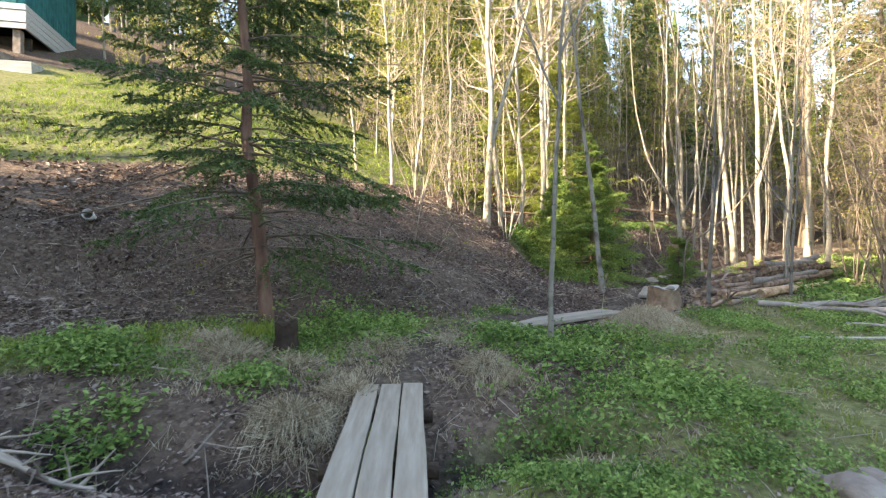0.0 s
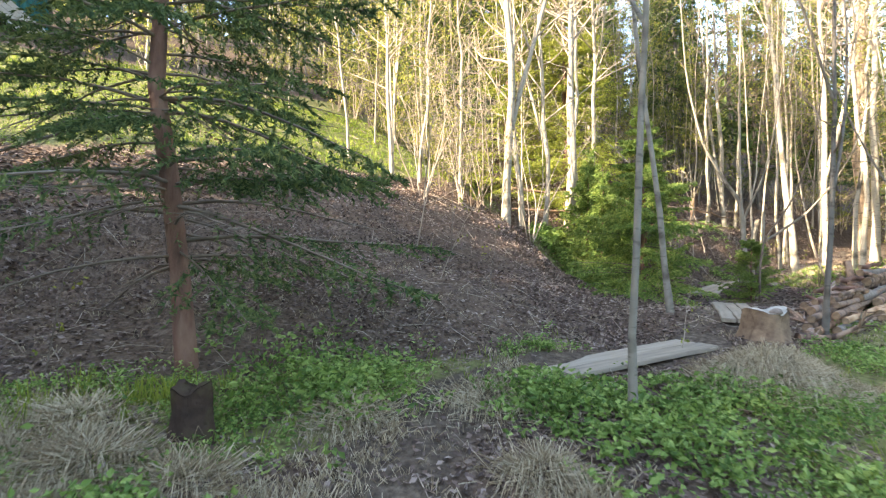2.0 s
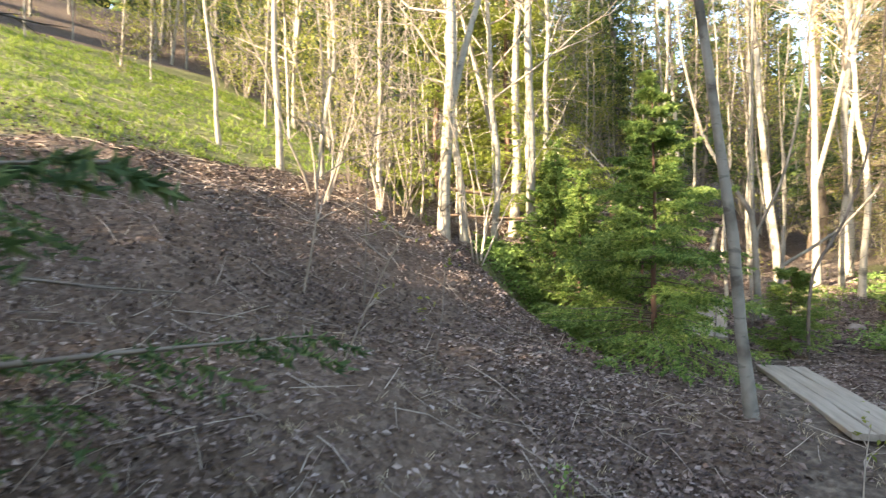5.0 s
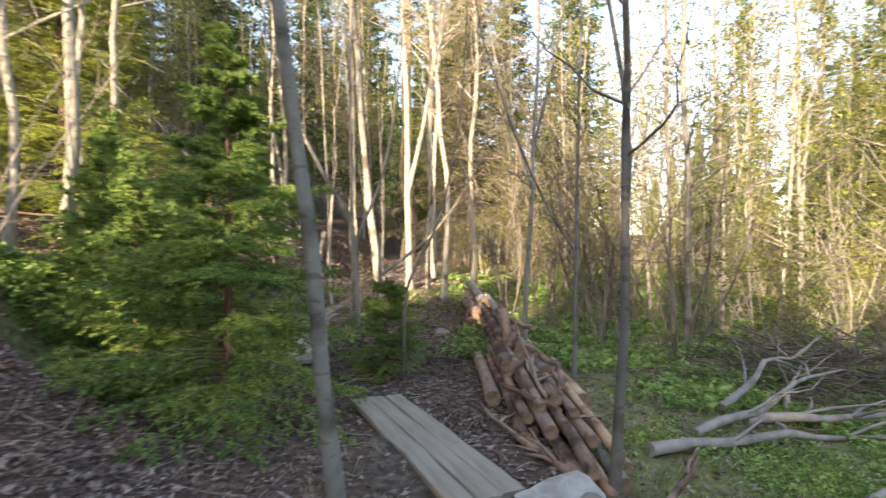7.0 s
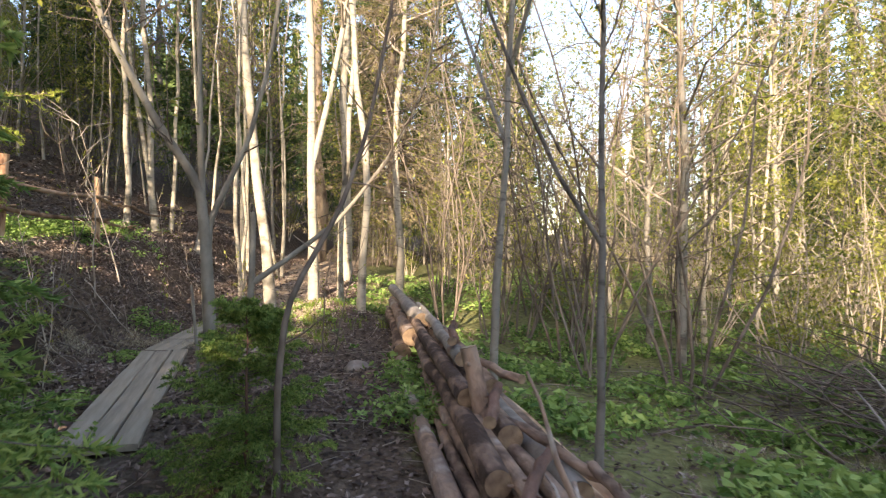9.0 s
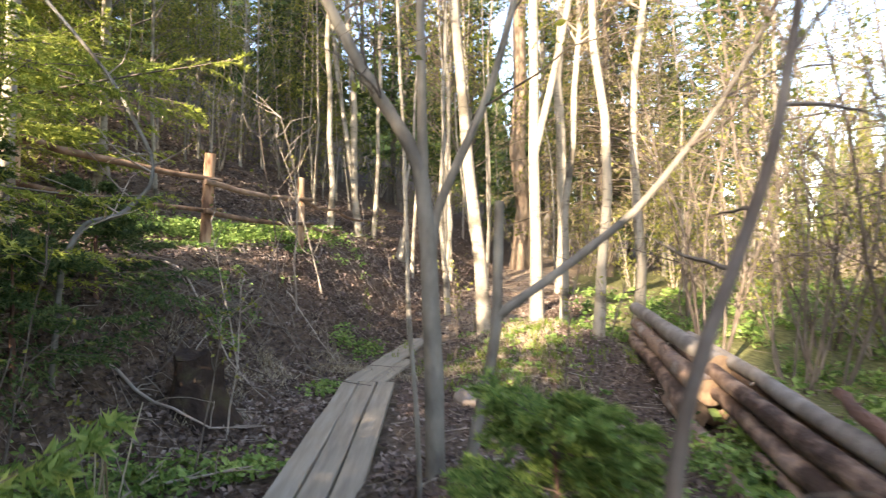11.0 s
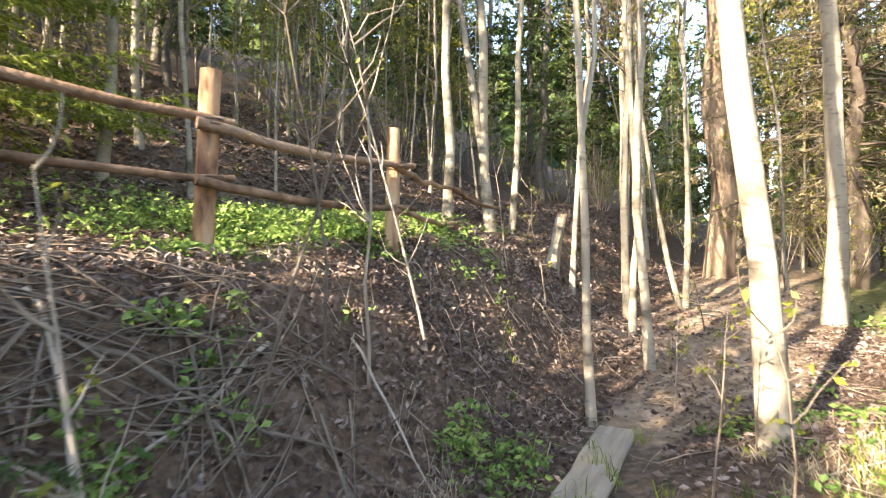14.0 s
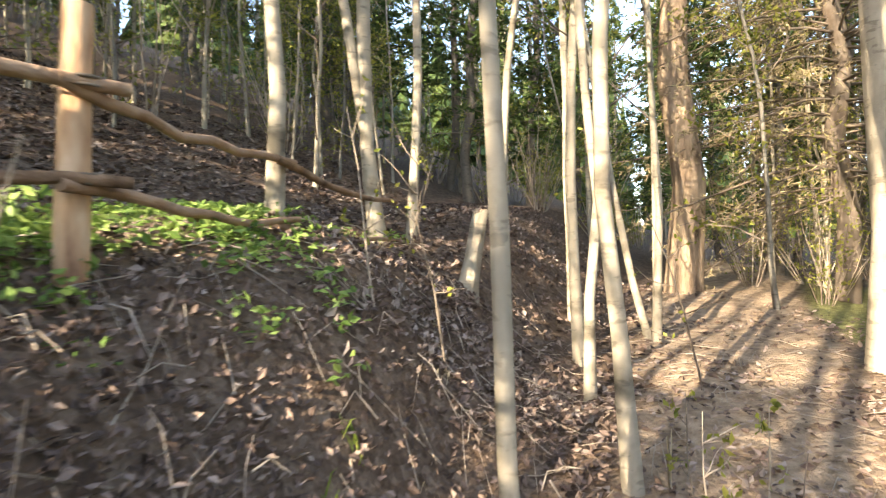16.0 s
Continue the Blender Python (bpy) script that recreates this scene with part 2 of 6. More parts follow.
# ---- building helpers ----
class Geo:
    """Gathers vertices and faces of one mesh."""

    def __init__(self):
        self.v, self.f, self.k, self.n = [], [], [], 0

    def add(self, v, f, mat=0):
        v, f = np.asarray(v, float).reshape(-1, 3), np.asarray(f, int)
        self.v.append(v)
        self.f.append(f + self.n)
        self.k.append(np.full(len(f), mat, int))
        self.n += len(v)

    def tube(self, pts, radii, sides=6, mat=0, cap=True, rough=0.0, rng=None):
        pts = np.asarray(pts, float)
        d = np.gradient(pts, axis=0)
        d /= np.linalg.norm(d, axis=1)[:, None] + 1e-9
        ref = np.array([0.0, 0.0, 1.0]) if abs(d[:, 2]).mean() < 0.8 else np.array([1.0, 0.0, 0.0])
        a = np.cross(d, ref)
        a /= np.linalg.norm(a, axis=1)[:, None] + 1e-9
        b = np.cross(d, a)
        th = np.arange(sides) * 2 * np.pi / sides
        r = np.asarray(radii, float)[:, None] * np.ones(sides)
        if rough and rng is not None:
            r = r * (1 + rough * rng.normal(size=r.shape))
        v = pts[:, None] + r[:, :, None] * (np.cos(th)[None, :, None] * a[:, None] + np.sin(th)[None, :, None] * b[:, None])
        m, i = len(pts), np.arange(sides)
        j = (i + 1) % sides
        f = np.concatenate([np.stack([k * sides + i, k * sides + j, (k + 1) * sides + j, (k + 1) * sides + i], 1) for k in range(m - 1)])
        self.add(v, f, mat)
        if cap and sides > 3:
            for k, c in ((0, pts[0]), (m - 1, pts[-1])):
                self.add(np.concatenate([v[k], [c]]), np.stack([i, j, np.full(sides, sides)], 1), mat)

    def leaves(self, at, size, rng, mat=0, flat=0.0, long=1.0):
        """Small folded diamonds at the places given; flat pulls them level."""
        at = np.asarray(at, float).reshape(-1, 3)
        k = len(at)
        if not k:
            return
        u = rng.normal(size=(k, 3)); u[:, 2] *= 1 - flat
        u /= np.linalg.norm(u, axis=1)[:, None] + 1e-9
        w = rng.normal(size=(k, 3)); w[:, 2] *= 1 - flat
        w -= (w * u).sum(1)[:, None] * u
        w /= np.linalg.norm(w, axis=1)[:, None] + 1e-9
        s = (np.asarray(size) * rng.uniform(0.6, 1.3, k))[:, None]
        nrm = np.cross(u, w)
        v = np.stack([at - u * s * long, at + w * s * 0.55 + nrm * s * 0.25, at + u * s * long, at - w * s * 0.55 + nrm * s * 0.25], 1)
        base = np.arange(k)[:, None] * 4
        self.add(v, np.concatenate([base + [0, 1, 2], base + [0, 2, 3]]), mat)

    def slivers(self, a, b, width, rng, mat=0):
        """One thin triangle from each a to its b."""
        a, b = np.asarray(a, float), np.asarray(b, float)
        s = np.cross(b - a, rng.normal(size=a.shape))
        s *= width / (np.linalg.norm(s, axis=1)[:, None] + 1e-9)
        self.add(np.stack([a - s, a + s, b], 1), np.arange(len(a) * 3).reshape(-1, 3), mat)

    def blades(self, at, way, length, width, rng, mat=0, bend=0.3):
        """Thin two-piece blades from their roots along way, drooping."""
        at, way = np.asarray(at, float), np.asarray(way, float)
        k = len(at)
        length = np.asarray(length)[:, None] * np.ones((k, 1))
        width = np.asarray(width) * np.ones((k, 1))
        side = np.cross(way, rng.normal(size=(k, 3)))
        side /= np.linalg.norm(side, axis=1)[:, None] + 1e-9
        mid = at + way * length * 0.55
        tip = at + way * length
        tip[:, 2] -= (length * bend)[:, 0]
        v = np.stack([at - side * width, at + side * width, mid + side * width * 0.8, mid - side * width * 0.8, tip], 1)
        base = np.arange(k)[:, None] * 5
        self.add(v, base + [0, 1, 2, 3], mat)
        self.f.append(base + [3, 2, 4] + self.n - 5 * k)
        self.k.append(np.full(k, mat, int))

    def box(self, lo, hi, mat=0, turn=None):
        x0, y0, z0 = lo
        x1, y1, z1 = hi
        v = np.array([(x, y, z) for z in (z0, z1) for y in (y0, y1) for x in (x0, x1)], float)
        self.add(v, [(0, 2, 3, 1), (4, 5, 7, 6), (0, 1, 5, 4), (2, 6, 7, 3), (0, 4, 6, 2), (1, 3, 7, 5)], mat)

    def mesh(self, name, mats, smooth=True):
        me = bpy.data.meshes.new(name)
        v = np.concatenate(self.v)
        loops = np.concatenate([f.ravel() for f in self.f])
        sizes = np.concatenate([np.full(len(f), f.shape[1] if f.ndim == 2 else 3) for f in self.f]).astype(int)
        starts = np.concatenate([[0], np.cumsum(sizes)[:-1]])
        me.vertices.add(len(v)); me.vertices.foreach_set("co", v.ravel())
        me.loops.add(len(loops)); me.loops.foreach_set("vertex_index", loops)
        me.polygons.add(len(sizes)); me.polygons.foreach_set("loop_start", starts)
        me.polygons.foreach_set("material_index", np.concatenate(self.k))
        me.polygons.foreach_set("use_smooth", np.full(len(sizes), smooth))
        for m in mats:
            me.materials.append(m)
        me.update(calc_edges=True)
        return me


def part(name, geo, mats, parent=None, label="", smooth=True):
    """One mesh object, under a thing if one is given."""
    me = geo.mesh(name, mats if isinstance(mats, (list, tuple)) else [mats], smooth) if isinstance(geo, Geo) else geo
    ob = new(name, me)
    if parent is not None:
        ob.parent = parent
    return tagged(ob, label)


def thing(name, label, category, m=None, group="", kind=""):
    ob = tagged(new(name), label, category, group, kind)
    if m is not None:
        ob.matrix_basis = m
    return ob


# ---- the lie of the land ----
def smooth01(x):
    x = np.clip(x, 0, 1)
    return x * x * (3 - 2 * x)


def wave(x, y, s, k=0.0):
    """Soft, cheap unevenness from crossed sines."""
    return (np.sin(x / s + 1.3 * k + 0.9 * np.sin(y / s * 0.8 + k)) + np.sin(y / s * 1.1 + 2.1 * k + 0.8 * np.sin(x / s * 1.2 + k)) + np.sin((x + y) / s * 0.7 + k)) / 3


def hill_dist(x, y):
    return np.minimum((x + 4.5) * -0.447 + (y - 5.3) * 0.894, (x * -0.707 + (y - 7.4) * 0.707))


def bank_dist(x, y):
    return (x - 6.1) * -0.66 + (y - 16.0) * 0.75


def height(x, y):
    """The ground's height: a damp hollow, a leafy hillside, a bank with a terrace, and a slope behind it."""
    x, y = np.asarray(x, float), np.asarray(y, float)
    a, e = x * 0.636 + (y - 5) * 0.772, x * 0.772 - (y - 5) * 0.636
    z = np.interp(a, [-6, 0, 2.4, 4, 6, 11, 13.5, 14.8, 16, 21.5, 30, 80], [-0.1, 0.0, 0.17, 0.24, 0.40, 0.41, 0.43, 0.53, 0.80, 1.22, 1.7, 4.0])
    z = z - 0.11 * np.clip(e - 0.8, 0, 3.2) + 0.14 * np.clip(-e - 0.35, 0, 2.4) * smooth01((6.5 - a) / 4.5)
    d = hill_dist(x, y)
    h1 = np.interp(d, [0, 2, 4.3, 6, 17, 22, 60], [0, 0.55, 1.85, 2.55, 7.2, 7.8, 18])
    edge = 2.35 - 0.13 * (y - 10.8) - x
    h1 = np.where(y > 10.5, np.minimum(h1, np.clip(1.35 * edge, 0, 99)), h1)
    b = bank_dist(x, y)
    h2 = np.interp(b, [0, 0.35, 1.1, 1.5, 3.2, 12, 30, 60], [0, 0.2, 1.05, 1.28, 1.42, 5.4, 13.5, 24])
    k = 0.15
    h = np.maximum(h1, h2) + k * np.exp(-np.abs(h1 - h2) / k) * 0.5 * smooth01(np.minimum(h1, h2) / 0.3)
    ditch = 0.42 * np.exp(-((y - 3.75 - 0.25 * np.sin(x * 1.1)) / 0.42) ** 2) * smooth01((x + 3.4) / 1.2) * smooth01((2.0 - x) / 1.2)
    rough = 0.035 * wave(x, y, 0.55, 1) + 0.02 * wave(x, y, 0.21, 2) + 0.012 * wave(x, y, 0.09, 3)
    onbank = smooth01((bank_dist(x, y) + 0.1) / 0.4) * smooth01((1.7 - bank_dist(x, y)) / 0.4) * (x > 3)
    rough = rough + onbank * (0.05 * wave(x, y, 0.17, 9) + 0.03 * wave(x, y, 0.07, 4)) + 0.03 * smooth01(d / 0.8) * (y < 13) * wave(x, y, 0.13, 6)
    far = 0.25 * wave(x, y, 6.0, 4) * smooth01((np.hypot(x - 4, y - 10) - 14) / 10)
    knoll = 0.17 * np.exp(-(((x - 2.6) / 0.9) ** 2 + ((y - 9.7) / 1.0) ** 2)) + 0.24 * np.exp(-(((x - 8.75) / 0.75) ** 2 + ((y - 15.9) / 0.8) ** 2))
    dip = 0.09 * np.exp(-((x + 0.33) / 0.6) ** 2) * smooth01((5.2 - y) / 0.5)
    ridge = 0.26 * np.exp(-(((x - 5.6) / 0.5) ** 2 + ((y - 13.05) / 0.5) ** 2)) + 0.22 * np.exp(-(((x - 8.6) / 1.3) ** 2 + ((y - 15.3) / 0.9) ** 2))
    hollow = 0.30 * np.exp(-(((x - 9.0) / 1.5) ** 2 + ((y - 20.6) / 1.4) ** 2))
    straw = 0.13 * np.exp(-(((x - 2.45) / 0.5) ** 2 + ((y - 6.9) / 0.45) ** 2))
    return z + h - ditch + rough + far + straw + knoll + ridge - hollow - dip


def ground_z(x, y):
    return float(height(x, y))


def track_cover(x, y):
    """Trodden earth along the way walked."""
    px = np.array([-0.45, -0.4, 0.0, 0.9, 2.6, 3.9, 4.7, 6.3, 8.2, 9.4, 11.2, 13.6, 20.0])
    py = np.array([4.9, 5.6, 6.6, 7.5, 8.3, 10.4, 12.8, 15.5, 17.2, 17.6, 19.0, 20.9, 25.0])
    best = np.full(np.shape(x), 99.0)
    for i in range(len(px) - 1):
        dx, dy = px[i + 1] - px[i], py[i + 1] - py[i]
        t = np.clip(((x - px[i]) * dx + (y - py[i]) * dy) / (dx * dx + dy * dy), 0, 1)
        w = 0.32 + 0.55 * smooth01((i - 7.5) / 3)
        best = np.minimum(best, np.hypot(x - px[i] - t * dx, y - py[i] - t * dy) / w)
    return smooth01((1.5 - best) / 0.9)


def turf_cover(x, y):
    """Where herbs and grass grow."""
    d, b = hill_dist(x, y), bank_dist(x, y)
    e = x * 0.772 - (y - 5) * 0.636
    meadow = smooth01((e - 0.55 + 0.5 * wave(x, y, 0.8, 5)) / 0.8) * smooth01((26 - np.hypot(x - 4, y - 5)) / 8)
    toe = smooth01((1.0 - np.abs(d + 0.75 - 0.25 * wave(x, y, 0.5, 6))) / 0.6) * smooth01((x + 4.6) / 1) * smooth01((1.6 - x) / 0.8) * smooth01((d + 1.7) / 0.5)
    crest = smooth01((d - 5.4 - 0.5 * wave(x, y, 0.9, 7)) / 0.7) * smooth01((1.6 - x) / 1.0) * smooth01((17 - d) / 2)
    shelf = smooth01((0.62 - np.abs(b - 1.95)) / 0.4) * smooth01((x - 4.8) / 1.0) * smooth01((9.2 - x) / 1.0)
    gully = smooth01((1.0 - np.hypot((x - 2.2) / 0.9, (y - 13.4) / 1.3)) / 0.5)
    return np.clip(np.maximum.reduce([0.95 * meadow, toe, crest, 0.9 * shelf, gully]) * (1 - 0.9 * track_cover(x, y)), 0, 1)


def sunlit_track_cover(x, y):
    """Pale sandy earth on the path beyond the boards; its sunlit brightness is part of the colour."""
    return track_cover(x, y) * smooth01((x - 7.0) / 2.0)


def mud_cover(x, y):
    """Wet black soil in the ditch."""
    return np.exp(-((y - 3.75 - 0.25 * np.sin(x * 1.1)) / 0.4) ** 2) * smooth01((x + 3.6) / 1.2) * smooth01((1.9 - x) / 1.2) * 0.8


def axis_steps(lo, hi, fine, far):
    inner = np.arange(lo, hi, fine)
    out = fine * 1.22 ** np.arange(1, 60)
    grow = np.cumsum(out)
    grow = grow[grow < far]
    return np.concatenate([lo - grow[::-1], inner, inner[-1] + grow])


def build_ground():
    xs, ys = axis_steps(-7.0, 12.5, 0.09, 900), axis_steps(1.0, 21.0, 0.09, 900)
    gx, gy = np.meshgrid(xs, ys)
    z = height(gx, gy)
    v = np.stack([gx, gy, z], -1).reshape(-1, 3)
    ny, nx = gx.shape
    i = (np.arange(ny - 1)[:, None] * nx + np.arange(nx - 1)[None]).ravel()
    g = Geo()
    g.add(v, np.stack([i, i + 1, i + nx + 1, i + nx], 1))
    ob = part("ground", g, M_GROUND)
    for name, fn in (("turf", turf_cover), ("earth", track_cover), ("track", sunlit_track_cover), ("mud", mud_cover)):
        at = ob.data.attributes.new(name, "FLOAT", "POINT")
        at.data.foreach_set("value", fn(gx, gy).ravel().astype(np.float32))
    return tagged(ob, "sloping woodland floor of leaf mould, turf and trodden earth", "ground", kind="structure")


ground = build_ground()


# ---- trees ----
def wander(rng, a, way, length, k, bend, up=0.0):
    """A bending line of k points."""
    pts, p, d = [np.array(a, float)], np.array(a, float), np.array(way, float)
    for _ in range(k - 1):
        d = d + rng.normal(size=3) * bend + np.array([0, 0, up])
        d /= np.linalg.norm(d)
        p = p + d * length / (k - 1)
        pts.append(p)
    return np.array(pts)


def side_way(az, rise):
    return np.array([math.cos(az) * math.cos(rise), math.sin(az) * math.cos(rise), math.sin(rise)])


def leafy_tree(seed, tall, r0, lean=(0, 0), limbs=22, leaves=600, first=0.3, fork=None, sides=8, bark=None, twig=None, leaf=0.03, twigs=5, wob=0.05, reach=0.2, plain=False):
    """Trunk and crown meshes of a slender broadleaf tree in early leaf."""
    rng = np.random.default_rng(seed)
    k = 14
    h = np.linspace(0, 1, k)
    base = np.stack([lean[0] * h * tall, lean[1] * h * tall, h * tall], 1)
    sway = np.cumsum(rng.normal(size=(k, 2)), 0) * wob * tall / k
    base[:, :2] += sway - sway[0]
    base[0, 2] = -0.25
    rad = r0 * (1 - 0.86 * h) ** 0.9
    rad[0] *= 1.35
    t, c = Geo(), Geo()
    t.tube(base, rad, sides, 0, rough=0.04, rng=rng)
    stems = [(base, rad)]
    for f, az, rise in fork or ():
        i = int(f * (k - 1))
        line = wander(rng, base[i], side_way(az, rise), tall * (1 - f) * 0.9, 9, 0.06, 0.10)
        rr = rad[i] * 0.75 * np.linspace(1, 0.15, 9)
        t.tube(line, rr, sides, 0)
        stems.append((line, rr))
    tips = []
    for n in range(limbs):
        line, rr = stems[n % len(stems)] if n % 3 else stems[0]
        f = first + (0.97 - first) * rng.random() ** 0.8 if line is base else rng.uniform(0.2, 0.95)
        x = f * (len(line) - 1)
        i = int(x)
        p = line[i] + (line[min(i + 1, len(line) - 1)] - line[i]) * (x - i)
        az, rise = rng.uniform(0, 2 * math.pi), radians(rng.uniform(15, 60))
        ln = tall * reach * (1.15 - 0.8 * f) * rng.uniform(0.6, 1.3)
        br = wander(rng, p, side_way(az, rise), ln, 6, 0.16, 0.05)
        b0 = max(0.004, min(rr[i] * 0.45, 0.02 * ln))
        c.tube(br[::2] if plain else br, b0 * np.linspace(1, 0.25, 3 if plain else 6), 4 if r0 > 0.05 and not plain else 3, 0, cap=False)
        for _ in range(twigs):
            j = rng.integers(1, 6)
            tw = wander(rng, br[j], side_way(rng.uniform(0, 6.283), radians(rng.uniform(-10, 60))), ln * rng.uniform(0.2, 0.5), 4, 0.25, 0.02)
            if plain:
                c.slivers([tw[0], tw[2]], [tw[2], tw[3]], 0.005, rng)
            else:
                c.tube(tw, max(0.0025, b0 * 0.35) * np.array([1, 0.8, 0.6, 0.3]), 3, 0, cap=False)
            tips += [tw[1], tw[2], tw[3], tw[3]]
        tips += [br[4], br[5]]
    tips = np.array(tips)
    if leaves:
        pick = tips[rng.integers(0, len(tips), leaves)] + rng.normal(size=(leaves, 3)) * 0.05
        if plain:
            w = rng.normal(size=pick.shape)
            c.slivers(pick, pick + w / np.linalg.norm(w, axis=1)[:, None] * leaf * rng.uniform(1.0, 2.2, (leaves, 1)), leaf * 0.62, rng, 1)
        else:
            c.leaves(pick, leaf, rng, 1)
    return t.mesh("trunk", [bark or M_BIRCH]), c.mesh("crown", [twig or M_TWIG, M_LEAF])


def conifer(seed, tall, r0, wide, lean=(0, 0), first=0.6, gap=0.24, per=6, twig_n=16, needle_n=18, needle=0.03, droop=0.25, bark=None, needles=None, bare=0.0, nwidth=0.16, sides=9, power=0.85):
    """Trunk and crown meshes of a spruce: whorls of drooping boughs set with needled twigs."""
    rng = np.random.default_rng(seed)
    k = 12
    h = np.linspace(0, 1, k)
    line = np.stack([lean[0] * h * tall, lean[1] * h * tall, h * tall], 1)
    line[:, :2] += rng.normal(size=(k, 2)) * 0.004 * tall
    line[0, 2] = -0.2
    rad = r0 * (1 - 0.95 * h)
    rad[0] *= 1.1
    t, c = Geo(), Geo()
    t.tube(line, rad, sides, 0, rough=0.05, rng=rng)
    roots, ways, lens = [], [], []
    z = first
    while z < tall - 0.1:
        f = z / tall
        for _ in range(per):
            az = rng.uniform(0, 2 * math.pi)
            ln = wide * (1 - f) ** power * rng.uniform(0.55, 1.15)
            if ln < 0.04:
                continue
            zz = z + rng.uniform(-0.5, 0.5) * gap
            p = np.array([np.interp(zz, line[:, 2], line[:, 0]), np.interp(zz, line[:, 2], line[:, 1]), zz])
            rise = radians(rng.uniform(-12, 14) + 25 * f)
            br = wander(rng, p, side_way(az, rise), ln, 7, 0.05, -droop * 0.12)
            br[:, 2] += np.linspace(0, 1, 7) ** 3 * ln * 0.16
            c.tube(br[::3] if sides == 6 else br, max(0.003, 0.0075 * ln) * np.linspace(1, 0.2, 3 if sides == 6 else 7), 3 if sides == 6 else 4, 0, cap=False)
            dead = rng.random() < bare * (1 - 2 * f)
            along = np.array([br[min(6, int(s))] + (br[min(6, int(s) + 1)] - br[min(6, int(s))]) * (s % 1) for s in np.linspace(1.0, 5.9, twig_n)])
            out = br[-1] - br[0]
            out /= np.linalg.norm(out)
            side = np.cross(out, [0, 0, 1]); side /= np.linalg.norm(side) + 1e-9
            for m, p2 in enumerate(along):
                s = 1 if m % 2 else -1
                w = out * 0.75 + side * s * rng.uniform(0.5, 1.0) + np.array([0, 0, rng.uniform(-0.45, 0.05)])
                w /= np.linalg.norm(w)
                tl = ln * rng.uniform(0.16, 0.34) * (1.25 - m / twig_n) + 0.04
                if dead:
                    c.tube([p2, p2 + w * tl * 0.6], [0.003, 0.001], 3, 0, cap=False)
                    continue
                u = rng.random(needle_n)[:, None]
                roots.append(p2 + w * tl * u + np.array([0, 0, -0.15]) * tl * u ** 2)
                nw = w * 0.8 + rng.normal(size=(needle_n, 3)) * 0.6
                ways.append(nw / np.linalg.norm(nw, axis=1)[:, None])
                lens.append(np.full(needle_n, needle * rng.uniform(0.8, 1.25)))
        z += gap * rng.uniform(0.75, 1.25)
    if roots:
        a, w, ln = np.concatenate(roots), np.concatenate(ways), np.concatenate(lens)[:, None]
        s = np.cross(w, rng.normal(size=w.shape)); s /= np.linalg.norm(s, axis=1)[:, None] + 1e-9
        v = np.stack([a - s * ln * nwidth, a + s * ln * nwidth, a + w * ln], 1)
        c.add(v, np.arange(len(a) * 3).reshape(-1, 3), 1)
    return t.mesh("trunk", [bark or M_SPRUCE]), c.mesh("crown", [M_TWIG, needles or M_NEEDLE])


def plant_tree(name, meshes, x, y, label, group="", turn=0.0, size=1.0, z=None):
    ob = thing(name, label, "tree", pose(x, y, ground_z(x, y) if z is None else z, 0, 0, turn), group)
    ob.scale = (size, size, size)
    for n, me in zip(("trunk", "crown"), meshes):
        part(n, me, None, ob)
    return ob


